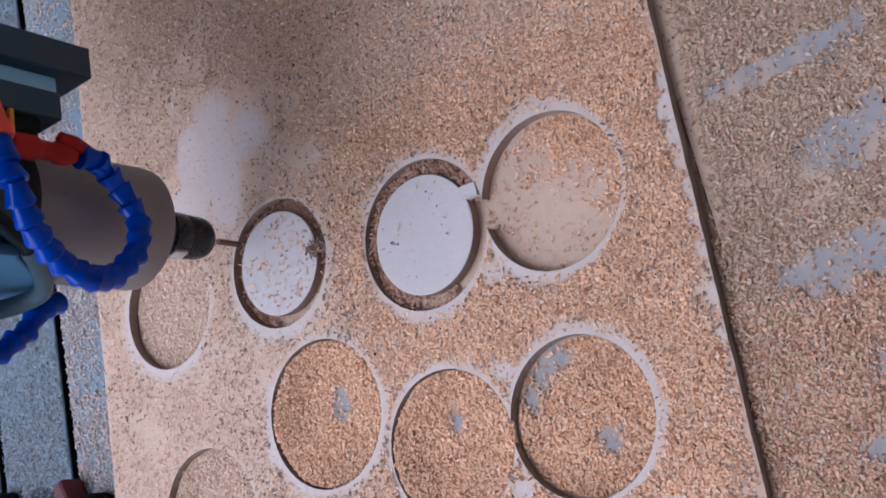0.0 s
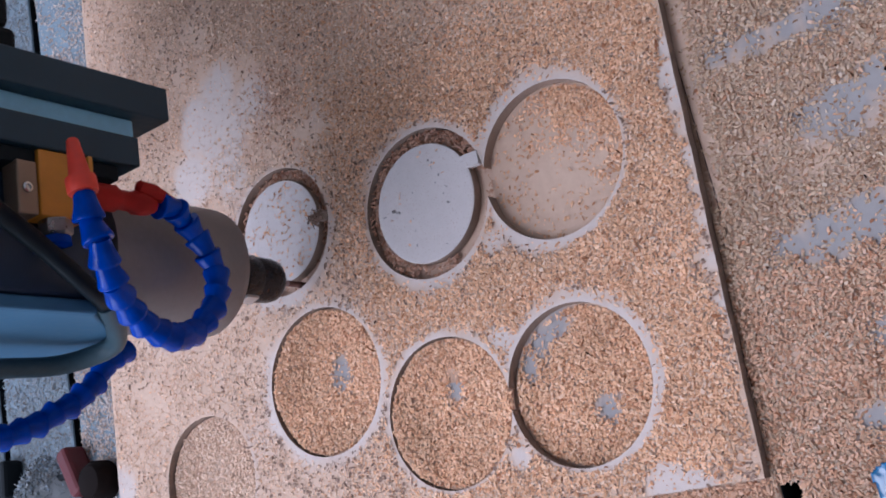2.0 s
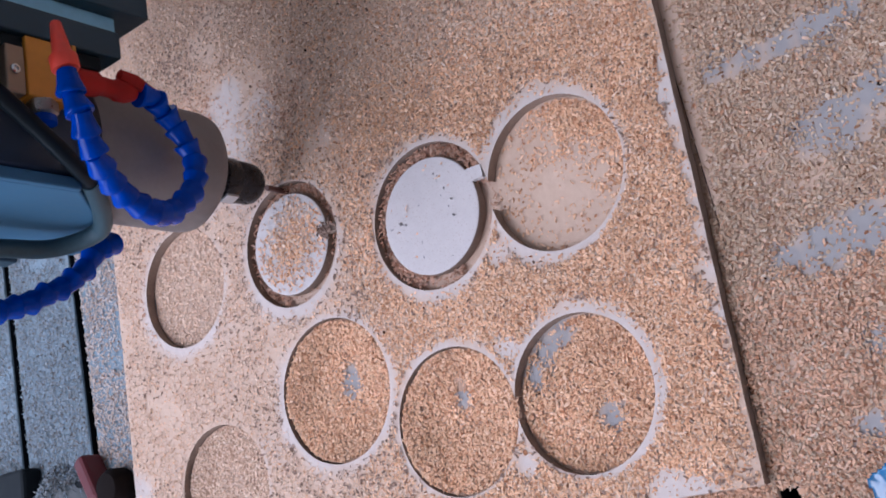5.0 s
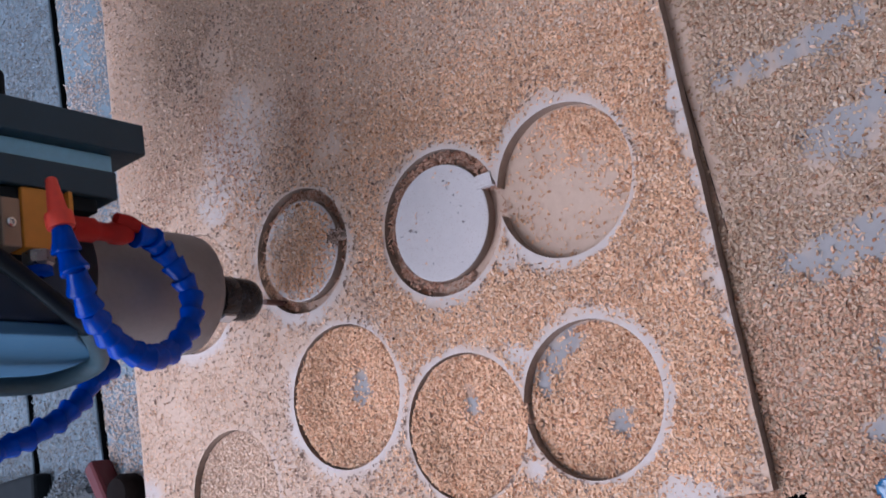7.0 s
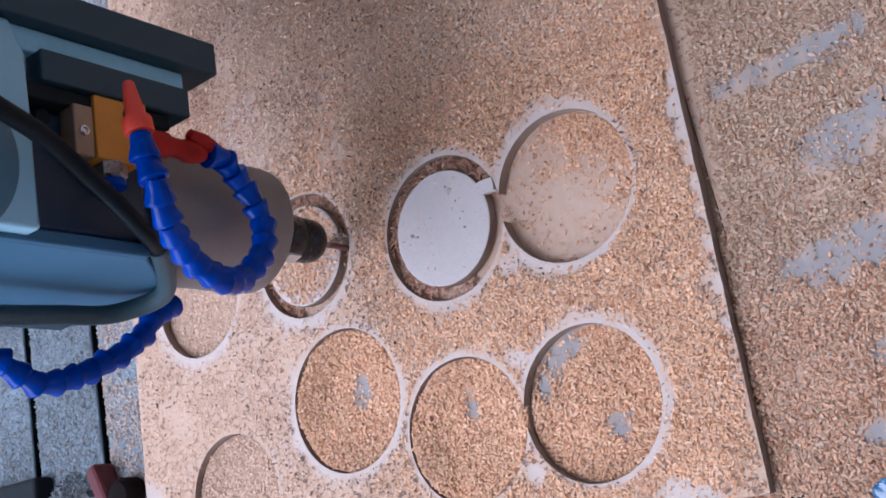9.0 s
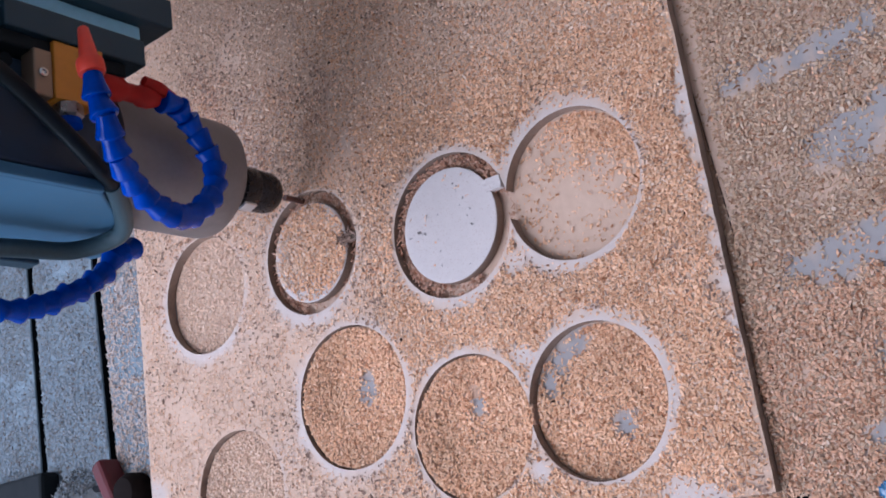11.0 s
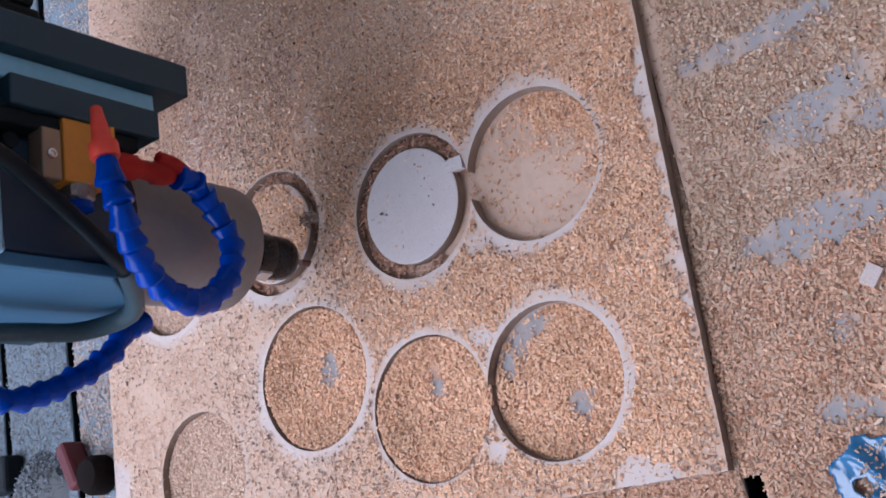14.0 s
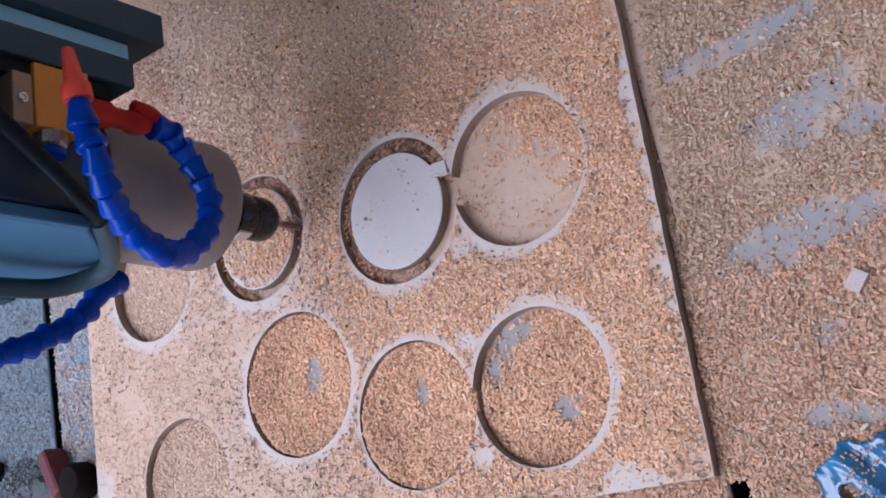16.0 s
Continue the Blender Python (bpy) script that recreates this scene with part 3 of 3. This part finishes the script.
def chips(name, xs, ys, zs, mat, label, long=0.0026, wide=0.0014, tilt=0.30):
    """Curled slivers, each of two faces, in one mesh."""
    n = len(xs)
    L = long * rng.lognormal(0, 0.35, n)
    W = wide * rng.lognormal(0, 0.35, n)
    curl = L * rng.uniform(0.02, 0.22, n)
    yaw = rng.uniform(0, 2 * np.pi, n)
    pitch, roll = rng.normal(0, tilt * 0.6, n), rng.normal(0, tilt, n)
    loc = np.zeros((n, 6, 3))
    for k, (s, w) in enumerate(((-1, -1), (-1, 1), (0, -1), (0, 1), (1, -1), (1, 1))):
        loc[:, k, 0] = s * L / 2
        loc[:, k, 1] = w * W / 2 * (1.0 if s == 0 else 0.65)
        loc[:, k, 2] = 0 if s else curl
    cr, sr, cp, sp, cy, sy = np.cos(roll), np.sin(roll), np.cos(pitch), np.sin(pitch), np.cos(yaw), np.sin(yaw)
    y1 = loc[..., 1] * cr[:, None] - loc[..., 2] * sr[:, None]
    z1 = loc[..., 1] * sr[:, None] + loc[..., 2] * cr[:, None]
    x2 = loc[..., 0] * cp[:, None] + z1 * sp[:, None]
    z2 = -loc[..., 0] * sp[:, None] + z1 * cp[:, None]
    x3 = x2 * cy[:, None] - y1 * sy[:, None]
    y3 = x2 * sy[:, None] + y1 * cy[:, None]
    z2 -= z2.min(axis=1)[:, None]
    co = np.stack([x3 + xs[:, None], y3 + ys[:, None], z2 + zs[:, None]], -1).reshape(-1, 3)
    base = (np.arange(n) * 6)[:, None]
    faces = np.concatenate([base + [0, 2, 3, 1], base + [2, 4, 5, 3]], 1).reshape(-1)
    me = bpy.data.meshes.new(name)
    me.vertices.add(len(co))
    me.vertices.foreach_set("co", co.ravel())
    me.loops.add(len(faces))
    me.loops.foreach_set("vertex_index", faces.astype(np.int32))
    me.polygons.add(len(faces) // 4)
    me.polygons.foreach_set("loop_start", np.arange(0, len(faces), 4, dtype=np.int32))
    me.materials.append(mat)
    me.update(calc_edges=True)
    return tagged(new(name, me), label, "sawdust", kind="stuff")


def scatter(x0, x1, y0, y1, per_m2, keep):
    n = int((x1 - x0) * (y1 - y0) * per_m2)
    x, y = rng.uniform(x0, x1, n), rng.uniform(y0, y1, n)
    k = rng.random(n) < keep(x, y)
    return x[k], y[k]


def rim_gap(x, y):
    """How far a place lies outside the nearest hole's rim."""
    return np.min([np.hypot(x - cx, y - cy) - r for cx, cy, r in HOLES.values()], axis=0)


def blown_gap(x, y):
    """The same, with the places that are blown clean."""
    return np.min([np.hypot(x - cx, y - cy) - r for cx, cy, r in RIMS + BLOWN], axis=0)


def fresh(x, y):
    """The stretch behind the hole in work that lies almost clean until the cutter throws chips on it."""
    return np.exp(-(((x - 0.44) / 0.10) ** 2 + ((y - 0.50) / 0.11) ** 2) ** 1.5)


def on_board(x, y):
    g = rim_gap(x, y)
    near = 1 - smoothstep(0.20, 0.46, y + 0.25 * (0.3 - x) * (x < 0.3))
    d = 0.17 + 0.79 * near
    d = np.maximum(d, 0.75 * smoothstep(0.40, 0.47, x) * (1 - smoothstep(0.50, 0.74, y)))
    p = patchy(x, y, 11)
    d = d * smoothstep(0.16, 0.56, p + 0.21 * near)
    d = d * (1 - 0.75 * fresh(x, y))
    halo = 0.002 + 0.034 * value_noise(x, y, 23, 31) ** 1.8
    d = d * (0.05 + 0.95 * smoothstep(0.0, 1.0, (blown_gap(x, y) - 0.004 * value_noise(x, y, 70, 32)) / halo))
    d = d * (0.25 + 0.75 * smoothstep(0.002, 0.014, y + 0.012 * (value_noise(x, y, 30, 5) - 0.5))) * (0.35 + 0.65 * smoothstep(0.004, 0.03, x))
    return np.where(g < 0.0025, 0, np.clip(d, 0, 1))


x, y = scatter(0.001, 0.95, 0.001, BY - 0.003, 650000, on_board)
heap = 0.0018 * on_board(x, y) * rng.random(len(x))
pale = rng.random(len(x)) < np.maximum(0.15 + 0.85 * smoothstep(0.28, 0.46, y), 0.75 * smoothstep(0.35, 0.47, x))
chips("sawdust_on_board", x[~pale], y[~pale], TH + 0.0002 + heap[~pale], M_CHIP, "tan curled sawdust strewn over the pale board")
chips("sawdust_on_board", x[pale], y[pale], TH + 0.0002 + heap[pale], M_CHIPSOFT, "paler sawdust strewn over the board's far half")

x, y = scatter(0.001, 0.95, 0.001, BY - 0.003, 42000, lambda x, y: np.where(blown_gap(x, y) > 0.003, (1 - 0.30 * smoothstep(0.33, 0.5, y)) * (1 - 0.75 * fresh(x, y)) * (1 - 0.45 * smoothstep(0.42, 0.56, y) * (x < 0.3)) * (0.25 + 0.75 * smoothstep(0.35, 0.6, value_noise(x, y, 12, 63))), 0))
chips("dark_flecks", x, y, TH + 0.0002 + 0.001 * rng.random(len(x)), M_FLECK, "dark wood flecks strewn over the pale board", 0.0028, 0.0015)
x, y = scatter(0.22, 0.34, 0.19, 0.32, 30000, lambda x, y: np.where(np.hypot(x - HOLES["C"][0], y - HOLES["C"][1]) < 0.052, 0.30 * smoothstep(0.40, 0.75, value_noise(x, y, 60, 64)), 0))
chips("dark_flecks", x, y, TH + 0.0002 + 0 * x, M_FLECKG, "grey wood flecks on the clean disc", 0.0024, 0.0013)

x, y = scatter(0.001, 0.80, 0.001, BY - 0.003, 240000, lambda x, y: on_board(x, y) * 0.8 + 0.12 * (rim_gap(x, y) > 0.004))
chips("fine_sawdust", x, y, TH + 0.0001 + 0.0006 * rng.random(len(x)), M_CHIP, "fine tan sawdust between the chips on the board", 0.0015, 0.0010)


# strokes swept bare on the near bed: centre, half sizes, turn, how bare
STROKES = [(0.312, -0.085, 0.010, 0.062, 0.10, 0.90), (0.158, -0.098, 0.018, 0.064, 0.08, 0.88), (0.240, -0.108, 0.020, 0.040, 0.25, 0.80), (0.256, -0.142, 0.014, 0.026, 0.3, 0.75), (0.226, -0.160, 0.012, 0.024, 0.0, 0.85),
           (0.233, -0.045, 0.008, 0.024, 0.0, 0.55), (0.205, -0.080, 0.008, 0.024, 0.0, 0.50), (0.084, -0.099, 0.009, 0.014, 0.2, 0.6), (0.076, -0.032, 0.010, 0.012, 0.2, 0.5), (0.026, -0.105, 0.010, 0.036, -0.1, 0.88)]


def on_near_bed(x, y):
    p = patchy(x, y, 17)
    d = 0.95 - 0.30 * smoothstep(0.13, 0.22, x) * smoothstep(0.2, 0.6, p)
    rag = 0.55 * (value_noise(x, y, 55, 18) - 0.5) + 0.5 * (value_noise(x, y, 130, 19) - 0.5)
    for cx, cy, ax, ay, rot, depth in STROKES:
        u, v = (x - cx) * math.cos(rot) + (y - cy) * math.sin(rot), (y - cy) * math.cos(rot) - (x - cx) * math.sin(rot)
        d = d * (1 - depth * (1 - smoothstep(0.65, 1.25, np.hypot(u / ax, v / ay) + rag)))
    d = d * smoothstep(0.1, 0.45, p + 0.22)
    d = d * np.where(y > 0, 1, 0.12 + 0.88 * smoothstep(0.006, 0.016, -y + 0.03 * (x < 0.20) + 0.008 * (value_noise(x, y, 40, 8) - 0.5)))
    return np.where((np.abs(bed_y(x, y) - SLOTS[0]) < SLOT / 2 + 0.001) & (x < -0.006), 0, np.clip(d, 0, 1))


x, y = scatter(-0.16, 0.55, -0.32, -0.0015, 640000, on_near_bed)
warm = rng.random(len(x)) < 0.60 * (1 - smoothstep(0.10, 0.17, x + 0.3 * y)) + 0.08
lift = BED + 0.0002 + 0.003 * rng.random(len(x)) * on_near_bed(x, y)
chips("sawdust_on_bed", x[~warm], y[~warm], lift[~warm], M_CHIPBED, "thick tan sawdust lying on the grey bed", 0.0025, 0.0014, 0.32)
chips("sawdust_on_bed", x[warm], y[warm], lift[warm], M_BEDWARM, "orange-brown sawdust lying on the grey bed", 0.0025, 0.0014, 0.32)
x, y = scatter(-0.16, -0.0015, 0.0, 0.40, 640000, on_near_bed)
chips("sawdust_on_bed", x, y, BED + 0.0002 + 0.003 * rng.random(len(x)), M_BEDWARM, "thick tan sawdust lying on the grey bed", 0.0025, 0.0014, 0.32)

BANK = {"F": 0.0072, "G": 0.0080, "E": 0.0030}
FILL = {"A": 0.40, "D": 0.50, "E": 0.55, "F": 1.0, "G": 1.0, "H": 1.0}
for c, amount in FILL.items():
    hx, hy, hr = HOLES[c]

    def in_hole(x, y):
        d = amount * smoothstep(0.0, 0.35, patchy(x, y, 40 + ord(c)) + 0.15 * amount)
        if c == "D":
            d = d * (0.12 + 1.9 * smoothstep(-0.015, 0.05, (x - hx) * 0.7 - (y - hy) * 0.6 - 0.004)) * (0.3 + 0.9 * smoothstep(0.3, 0.7, value_noise(x, y, 50, 46)))
        for cx, cy, ax, ay in ((0.152, 0.387, 0.017, 0.014), (0.164, 0.383, 0.012, 0.008), (0.1166, 0.258, 0.019, 0.008), (0.144, 0.148, 0.011, 0.017), (0.134, 0.166, 0.015, 0.012), (0.116, 0.180, 0.016, 0.008), (0.0716, 0.1172, 0.014, 0.014)):
            d = d * (1 - 0.97 * np.exp(-(((x - cx) / ax) ** 2 + ((y - cy) / ay) ** 2) ** 2))
        return np.where(np.hypot(x - hx, y - hy) < hr - 0.0025, np.clip(d, 0, 1), 0)
    rise = BANK.get(c, 0)

    def banked(x, y):
        """How high the sawdust is banked up against the hole's wall."""
        r = np.hypot(x - hx, y - hy) / hr
        return rise * smoothstep(0.42, 0.95, r) * (0.75 + 0.25 * (y - hy) / hr) * (0.75 + 0.5 * value_noise(x, y, 40, 44))
    if rise:
        bank = bmesh.new()
        rings = [[bank.verts.new((hx + k * math.cos(a), hy + k * math.sin(a), BED + 0.0004 + float(banked(hx + k * math.cos(a), hy + k * math.sin(a))))) for a in np.linspace(0, 2 * math.pi, 72, endpoint=False)] for k in np.linspace(0.40, 0.985, 14) * hr]
        for ra, rb in zip(rings, rings[1:]):
            for k in range(72):
                bank.faces.new((ra[k], ra[(k + 1) % 72], rb[(k + 1) % 72], rb[k]))
        thing("sawdust_bank", bank, M_PACK, "packed sawdust banked against a round hole's wall", "sawdust", True, "stuff")
    x, y = scatter(hx - hr, hx + hr, hy - hr, hy + hr, 680000, in_hole)
    chips("sawdust_in_hole", x, y, BED + 0.0002 + banked(x, y) + 0.0030 * amount * rng.random(len(x)), M_CHIPSOFT if c in "AE" else M_CHIP, "tan sawdust lying on the floor of a round hole")

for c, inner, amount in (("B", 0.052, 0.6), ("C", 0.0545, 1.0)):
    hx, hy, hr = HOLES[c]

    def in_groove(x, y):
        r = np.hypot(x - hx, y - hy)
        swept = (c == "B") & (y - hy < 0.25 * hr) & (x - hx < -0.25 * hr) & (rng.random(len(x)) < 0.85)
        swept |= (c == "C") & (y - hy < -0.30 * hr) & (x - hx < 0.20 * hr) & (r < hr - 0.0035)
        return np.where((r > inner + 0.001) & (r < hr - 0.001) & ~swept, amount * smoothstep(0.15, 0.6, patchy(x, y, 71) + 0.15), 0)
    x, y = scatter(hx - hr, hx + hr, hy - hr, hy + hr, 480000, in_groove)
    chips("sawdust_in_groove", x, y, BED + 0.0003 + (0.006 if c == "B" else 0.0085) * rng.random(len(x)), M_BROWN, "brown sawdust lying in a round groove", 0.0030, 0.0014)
for c, amount in (("B", 0.10), ("C", 0.018)):
    hx, hy, hr = HOLES[c]
    x, y = scatter(hx - 0.05, hx + 0.05, hy - 0.05, hy + 0.05, 260000, lambda x, y: np.where(np.hypot(x - hx, y - hy) < 0.049, amount * smoothstep(0.3, 0.7, patchy(x, y, 83)) * 1.6, 0))
    chips("sawdust_on_disc", x, y, TH + 0.0002 + 0 * x, M_CHIP, "loose sawdust on a pale disc", 0.0030, 0.0014)
n = 160
chips("sawdust_on_tab", HOLES["B"][0] + rng.normal(0, 0.0035, n), HOLES["B"][1] - 0.052 + rng.normal(0, 0.005, n), TH + 0.0004 + 0.003 * rng.random(n), M_FLECK, "clump of dark wood fibres on the uncut tab", 0.0035, 0.0013, 0.6)


# chips that the cutter throws out on the way: each handful lies in the uncut wood until its time
THROWN = []


def throw(at, spread, count, when, mat):
    """A handful of chips, built about its own middle, that lands at that place at that time."""
    x, y = at[0] + rng.normal(0, spread, count), at[1] + rng.normal(0, spread, count)
    on_disc = np.hypot(x - HOLES["B"][0], y - HOLES["B"][1]) < 0.0505
    ok = ((rim_gap(x, y) > 0.002) | on_disc) & (np.hypot(x - at[0], y - at[1]) < 2.4 * spread) & (y < BY - 0.004)
    fine = rng.random(len(x)) < 0.5
    handful = chips("thrown_chips", x[ok] - at[0], y[ok] - at[1], 0.0016 * rng.random(ok.sum()) * fine[ok], mat, "loose wood chips thrown up by the cutter, lying on the board", 0.0029, 0.0015, 0.3)
    THROWN.append((handful, at, when))


toss = np.random.default_rng(21)
for k in range(54):
    place = (0.44 + toss.normal(0, 0.075), 0.50 + toss.normal(0, 0.085))
    throw((float(np.clip(place[0], 0.31, 0.60)), float(np.clip(place[1], 0.32, 0.66))), 0.025, 300 if k % 8 == 7 else 400, 0.12 + (k % 27) * 0.5 if k % 3 else 6.6 + 0.09 * k, (M_CHIPSOFT, M_BROWN, M_CHIPSOFT, M_FLECK if k % 8 == 7 else M_CHIP)[k % 4])
for k in range(9):
    a, r = k * 2.4, 0.040 * math.sqrt((k + 0.5) / 9)
    throw((HOLES["B"][0] + r * math.cos(a), HOLES["B"][1] + r * math.sin(a)), 0.018, 480 if k < 7 else 900, 4.3 + 0.22 * k if k < 7 else 9.4 + 0.4 * (k - 7), M_CHIP if k % 3 else M_CHIPSOFT)
# chips tinted blue-grey: the far side's cool light is in their colour
M_FAR = material("cool_tinted_chip", (0.26, 0.30, 0.33), 0.8, island=1.0, bump=0, spec=0.2)


def off_slots(x, y):
    return np.min([np.abs(bed_y(x, y) - s) for s in SLOTS], axis=0) > SLOT / 2 + 0.0012


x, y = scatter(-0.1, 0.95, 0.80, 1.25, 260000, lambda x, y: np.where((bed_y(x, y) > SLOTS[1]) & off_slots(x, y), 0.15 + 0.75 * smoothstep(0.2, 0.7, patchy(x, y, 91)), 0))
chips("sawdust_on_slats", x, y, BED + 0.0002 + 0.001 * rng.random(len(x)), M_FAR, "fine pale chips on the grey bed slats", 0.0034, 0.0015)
x, y = scatter(-0.1, 0.95, BY + 0.001, 0.86, 300000, lambda x, y: np.where((bed_y(x, y) < SLOTS[1]) & off_slots(x, y), 0.10 + 0.6 * smoothstep(0.25, 0.75, patchy(x, y, 93)), 0))
chips("sawdust_on_bed", x, y, BED + 0.0002 + 0.001 * rng.random(len(x)), M_PALECHIP, "pale sawdust beyond the board's far edge", 0.0034, 0.0015)

# ---- clutter on the bed ----
clamp = thing("bar_clamp", box(0.112, 0.158, 0.925, 1.12, 0.0005, 0.028, 0.005), M_BASE, "black clamp with a dull red handle beside the board", "clamp", at=pose(0, -0.004, BED))
part("clamp_bar", box(0.120, 0.128, 0.752, 0.928, 0.001, 0.008, 0.002), M_BASE, clamp)
part("knob", lathe([(0, 0), (0.021, 0), (0.023, 0.004), (0.023, 0.020), (0.018, 0.028), (0, 0.031)], 24), material("brown_knob", (0.012, 0.008, 0.007), 0.9, spec=0.1), clamp, "dark brown knob", True, at=pose(0.108, 0.758, 0.0005))
part("handle", box(-0.010, 0.010, -0.030, 0.030, 0, 0.030, 0.005), M_REDB, clamp, "dull red handle", at=pose(0.124, 0.794, 0.0005, 0, 0, -62))
n = 9000
rad, ang = 0.055 * np.sqrt(rng.random(n)), rng.uniform(0, 2 * np.pi, n)
hx, hy = 0.100 + rad * np.cos(ang), 0.888 + 0.9 * rad * np.sin(ang)
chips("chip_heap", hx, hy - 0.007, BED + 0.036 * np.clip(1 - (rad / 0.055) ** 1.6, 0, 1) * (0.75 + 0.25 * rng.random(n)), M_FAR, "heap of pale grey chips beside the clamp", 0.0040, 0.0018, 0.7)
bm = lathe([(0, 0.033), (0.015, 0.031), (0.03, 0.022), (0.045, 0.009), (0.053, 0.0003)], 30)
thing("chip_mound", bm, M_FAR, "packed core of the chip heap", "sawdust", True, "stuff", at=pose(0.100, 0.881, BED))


FX0, FX1, FY0, FY1 = -0.16, 0.021, -0.30, -0.070   # the film's place on the bed


def film_rise(x, y):
    """Long slanting folds with finer creases across them."""
    u, v = (x + y) * 0.7, (x - y) * 0.7
    p = Vector((u * 9, v * 62, 0.4))
    fold = 1 - abs(noise.noise(p)) * 1.6
    crease = abs(noise.noise(Vector((u * 60, v * 90, 2.0))))
    edge = min(1, max(0, 16 * min(FX1 - x, FY1 - y)))
    return 0.0038 + 0.020 * (max(0, fold) ** 1.5 * 0.8 + 0.25 * crease) * (0.2 + 0.8 * edge)


def crumpled(n=110):
    bm = bmesh.new()
    grid = []
    for i in range(n + 1):
        row = []
        for j in range(n + 1):
            x, y = FX0 + (FX1 - FX0) * i / n, FY0 + (FY1 - FY0) * j / n
            row.append(bm.verts.new((x, y, film_rise(x, y))))
        grid.append(row)
    for i in range(n):
        for j in range(n):
            torn = 0.10 * noise.noise(Vector((i * 0.08, j * 0.08, 8)))
            if i / n > 0.93 + torn or j / n > 0.93 + torn * 1.5:
                continue
            bm.faces.new((grid[i][j], grid[i + 1][j], grid[i + 1][j + 1], grid[i][j + 1]))
    bmesh.ops.delete(bm, geom=[v for v in bm.verts if not v.link_faces], context="VERTS")
    return bm


film = thing("plastic_film", crumpled(), M_FILM, "crumpled glossy blue plastic film on the dusty bed", "plastic film", True, at=pose(0, 0, BED))
x, y = scatter(FX0, FX1 - 0.018, FY0, FY1 - 0.022, 330000, lambda x, y: np.clip(0.40 * smoothstep(0.45, 0.62, patchy(x, y, 55)) + 0.75 * (1 - smoothstep(0.0, 0.035, FY1 - 0.022 - y)) + 0.35 * (1 - smoothstep(-0.06, -0.03, x)), 0, 1) * 0.55)
chips("sawdust_on_film", x, y, BED + 0.0006 + np.array([film_rise(a, c) for a, c in zip(x, y)]), M_CHIPBED, "tan sawdust caught on the crumpled film", 0.0025, 0.0013, 0.5)
solid = film.modifiers.new("thickness", "SOLIDIFY")
solid.thickness = 0.0004
scrap = thing("wood_scrap", box(-0.0075, 0.0075, -0.0058, 0.0058, 0, 0.005, 0.0004), M_DISCB, "small pale offcut of board lying in sawdust", "wood scrap", at=pose(0.1135, -0.1280, BED + 0.0022, 2, 3, -38))


# ---- motions ----
def motions():
    """The cutter runs round the hole again and again, lifting over the uncut tab."""
    cx, cy, r = 0.3058, 0.4326, 0.0605
    turns = [
        (0.0, 55.6, .0463),
        (0.5, 94.1, .0439),
        (1.0, 127.3, .039),
        (1.5, 163, .0385),
        (2.0, 195.5, .033),
        (2.5, 232.2, .034),
        (3.0, 265.3, .0393),
        (3.5, 270.8, .0537),
        (4.0, 300.8, .032),
        (4.5, 333, .0325),
        (5.0, 366, .0335),
        (5.5, 399, .035),
        (6.0, 432, .037),
        (6.5, 463.1, .0386),
        (7.0, 497.5, .036),
        (7.5, 533.5, .0322),
        (8.0, 570.1, .0294),
        (8.5, 604.7, .0313),
        (9.0, 621.2, .0431),
        (9.5, 632, .041),
        (10.0, 660, .031),
        (10.5, 694, .033),
        (11.0, 729, .036),
        (11.5, 765.6, .0375),
        (12.0, 801.2, .0338),
        (12.5, 839.8, .0350),
        (13.0, 863.5, .0265),
        (13.5, 910.3, .0305),
        (14.0, 944, .0271),
        (14.5, 978.3, .0258),
        (15.0, 985.8, .0312),
        (15.5, 985.0, .0340),
        (16.0, 984.2, .0436),
    ]
    walk(head, [(t, pose(cx + r * math.cos(radians(a)), cy + r * math.sin(radians(a)), z)) for t, a, z in turns])
    for handful, (x, y), when in THROWN:
        a = radians(float(np.interp(when, [q[0] for q in turns], [q[1] for q in turns])))
        wood = pose(0.402, 0.335, 0.0105)
        up = pose(cx + r * math.cos(a), cy + r * math.sin(a), TH + 0.010, 8, -6, 0)
        rest = pose(x, y, TH + 0.0003)
        walk(handful, [(0.0, wood), (when, wood), (when + 0.1, up), (when + 0.27, rest), (16.0, rest)])


motions()
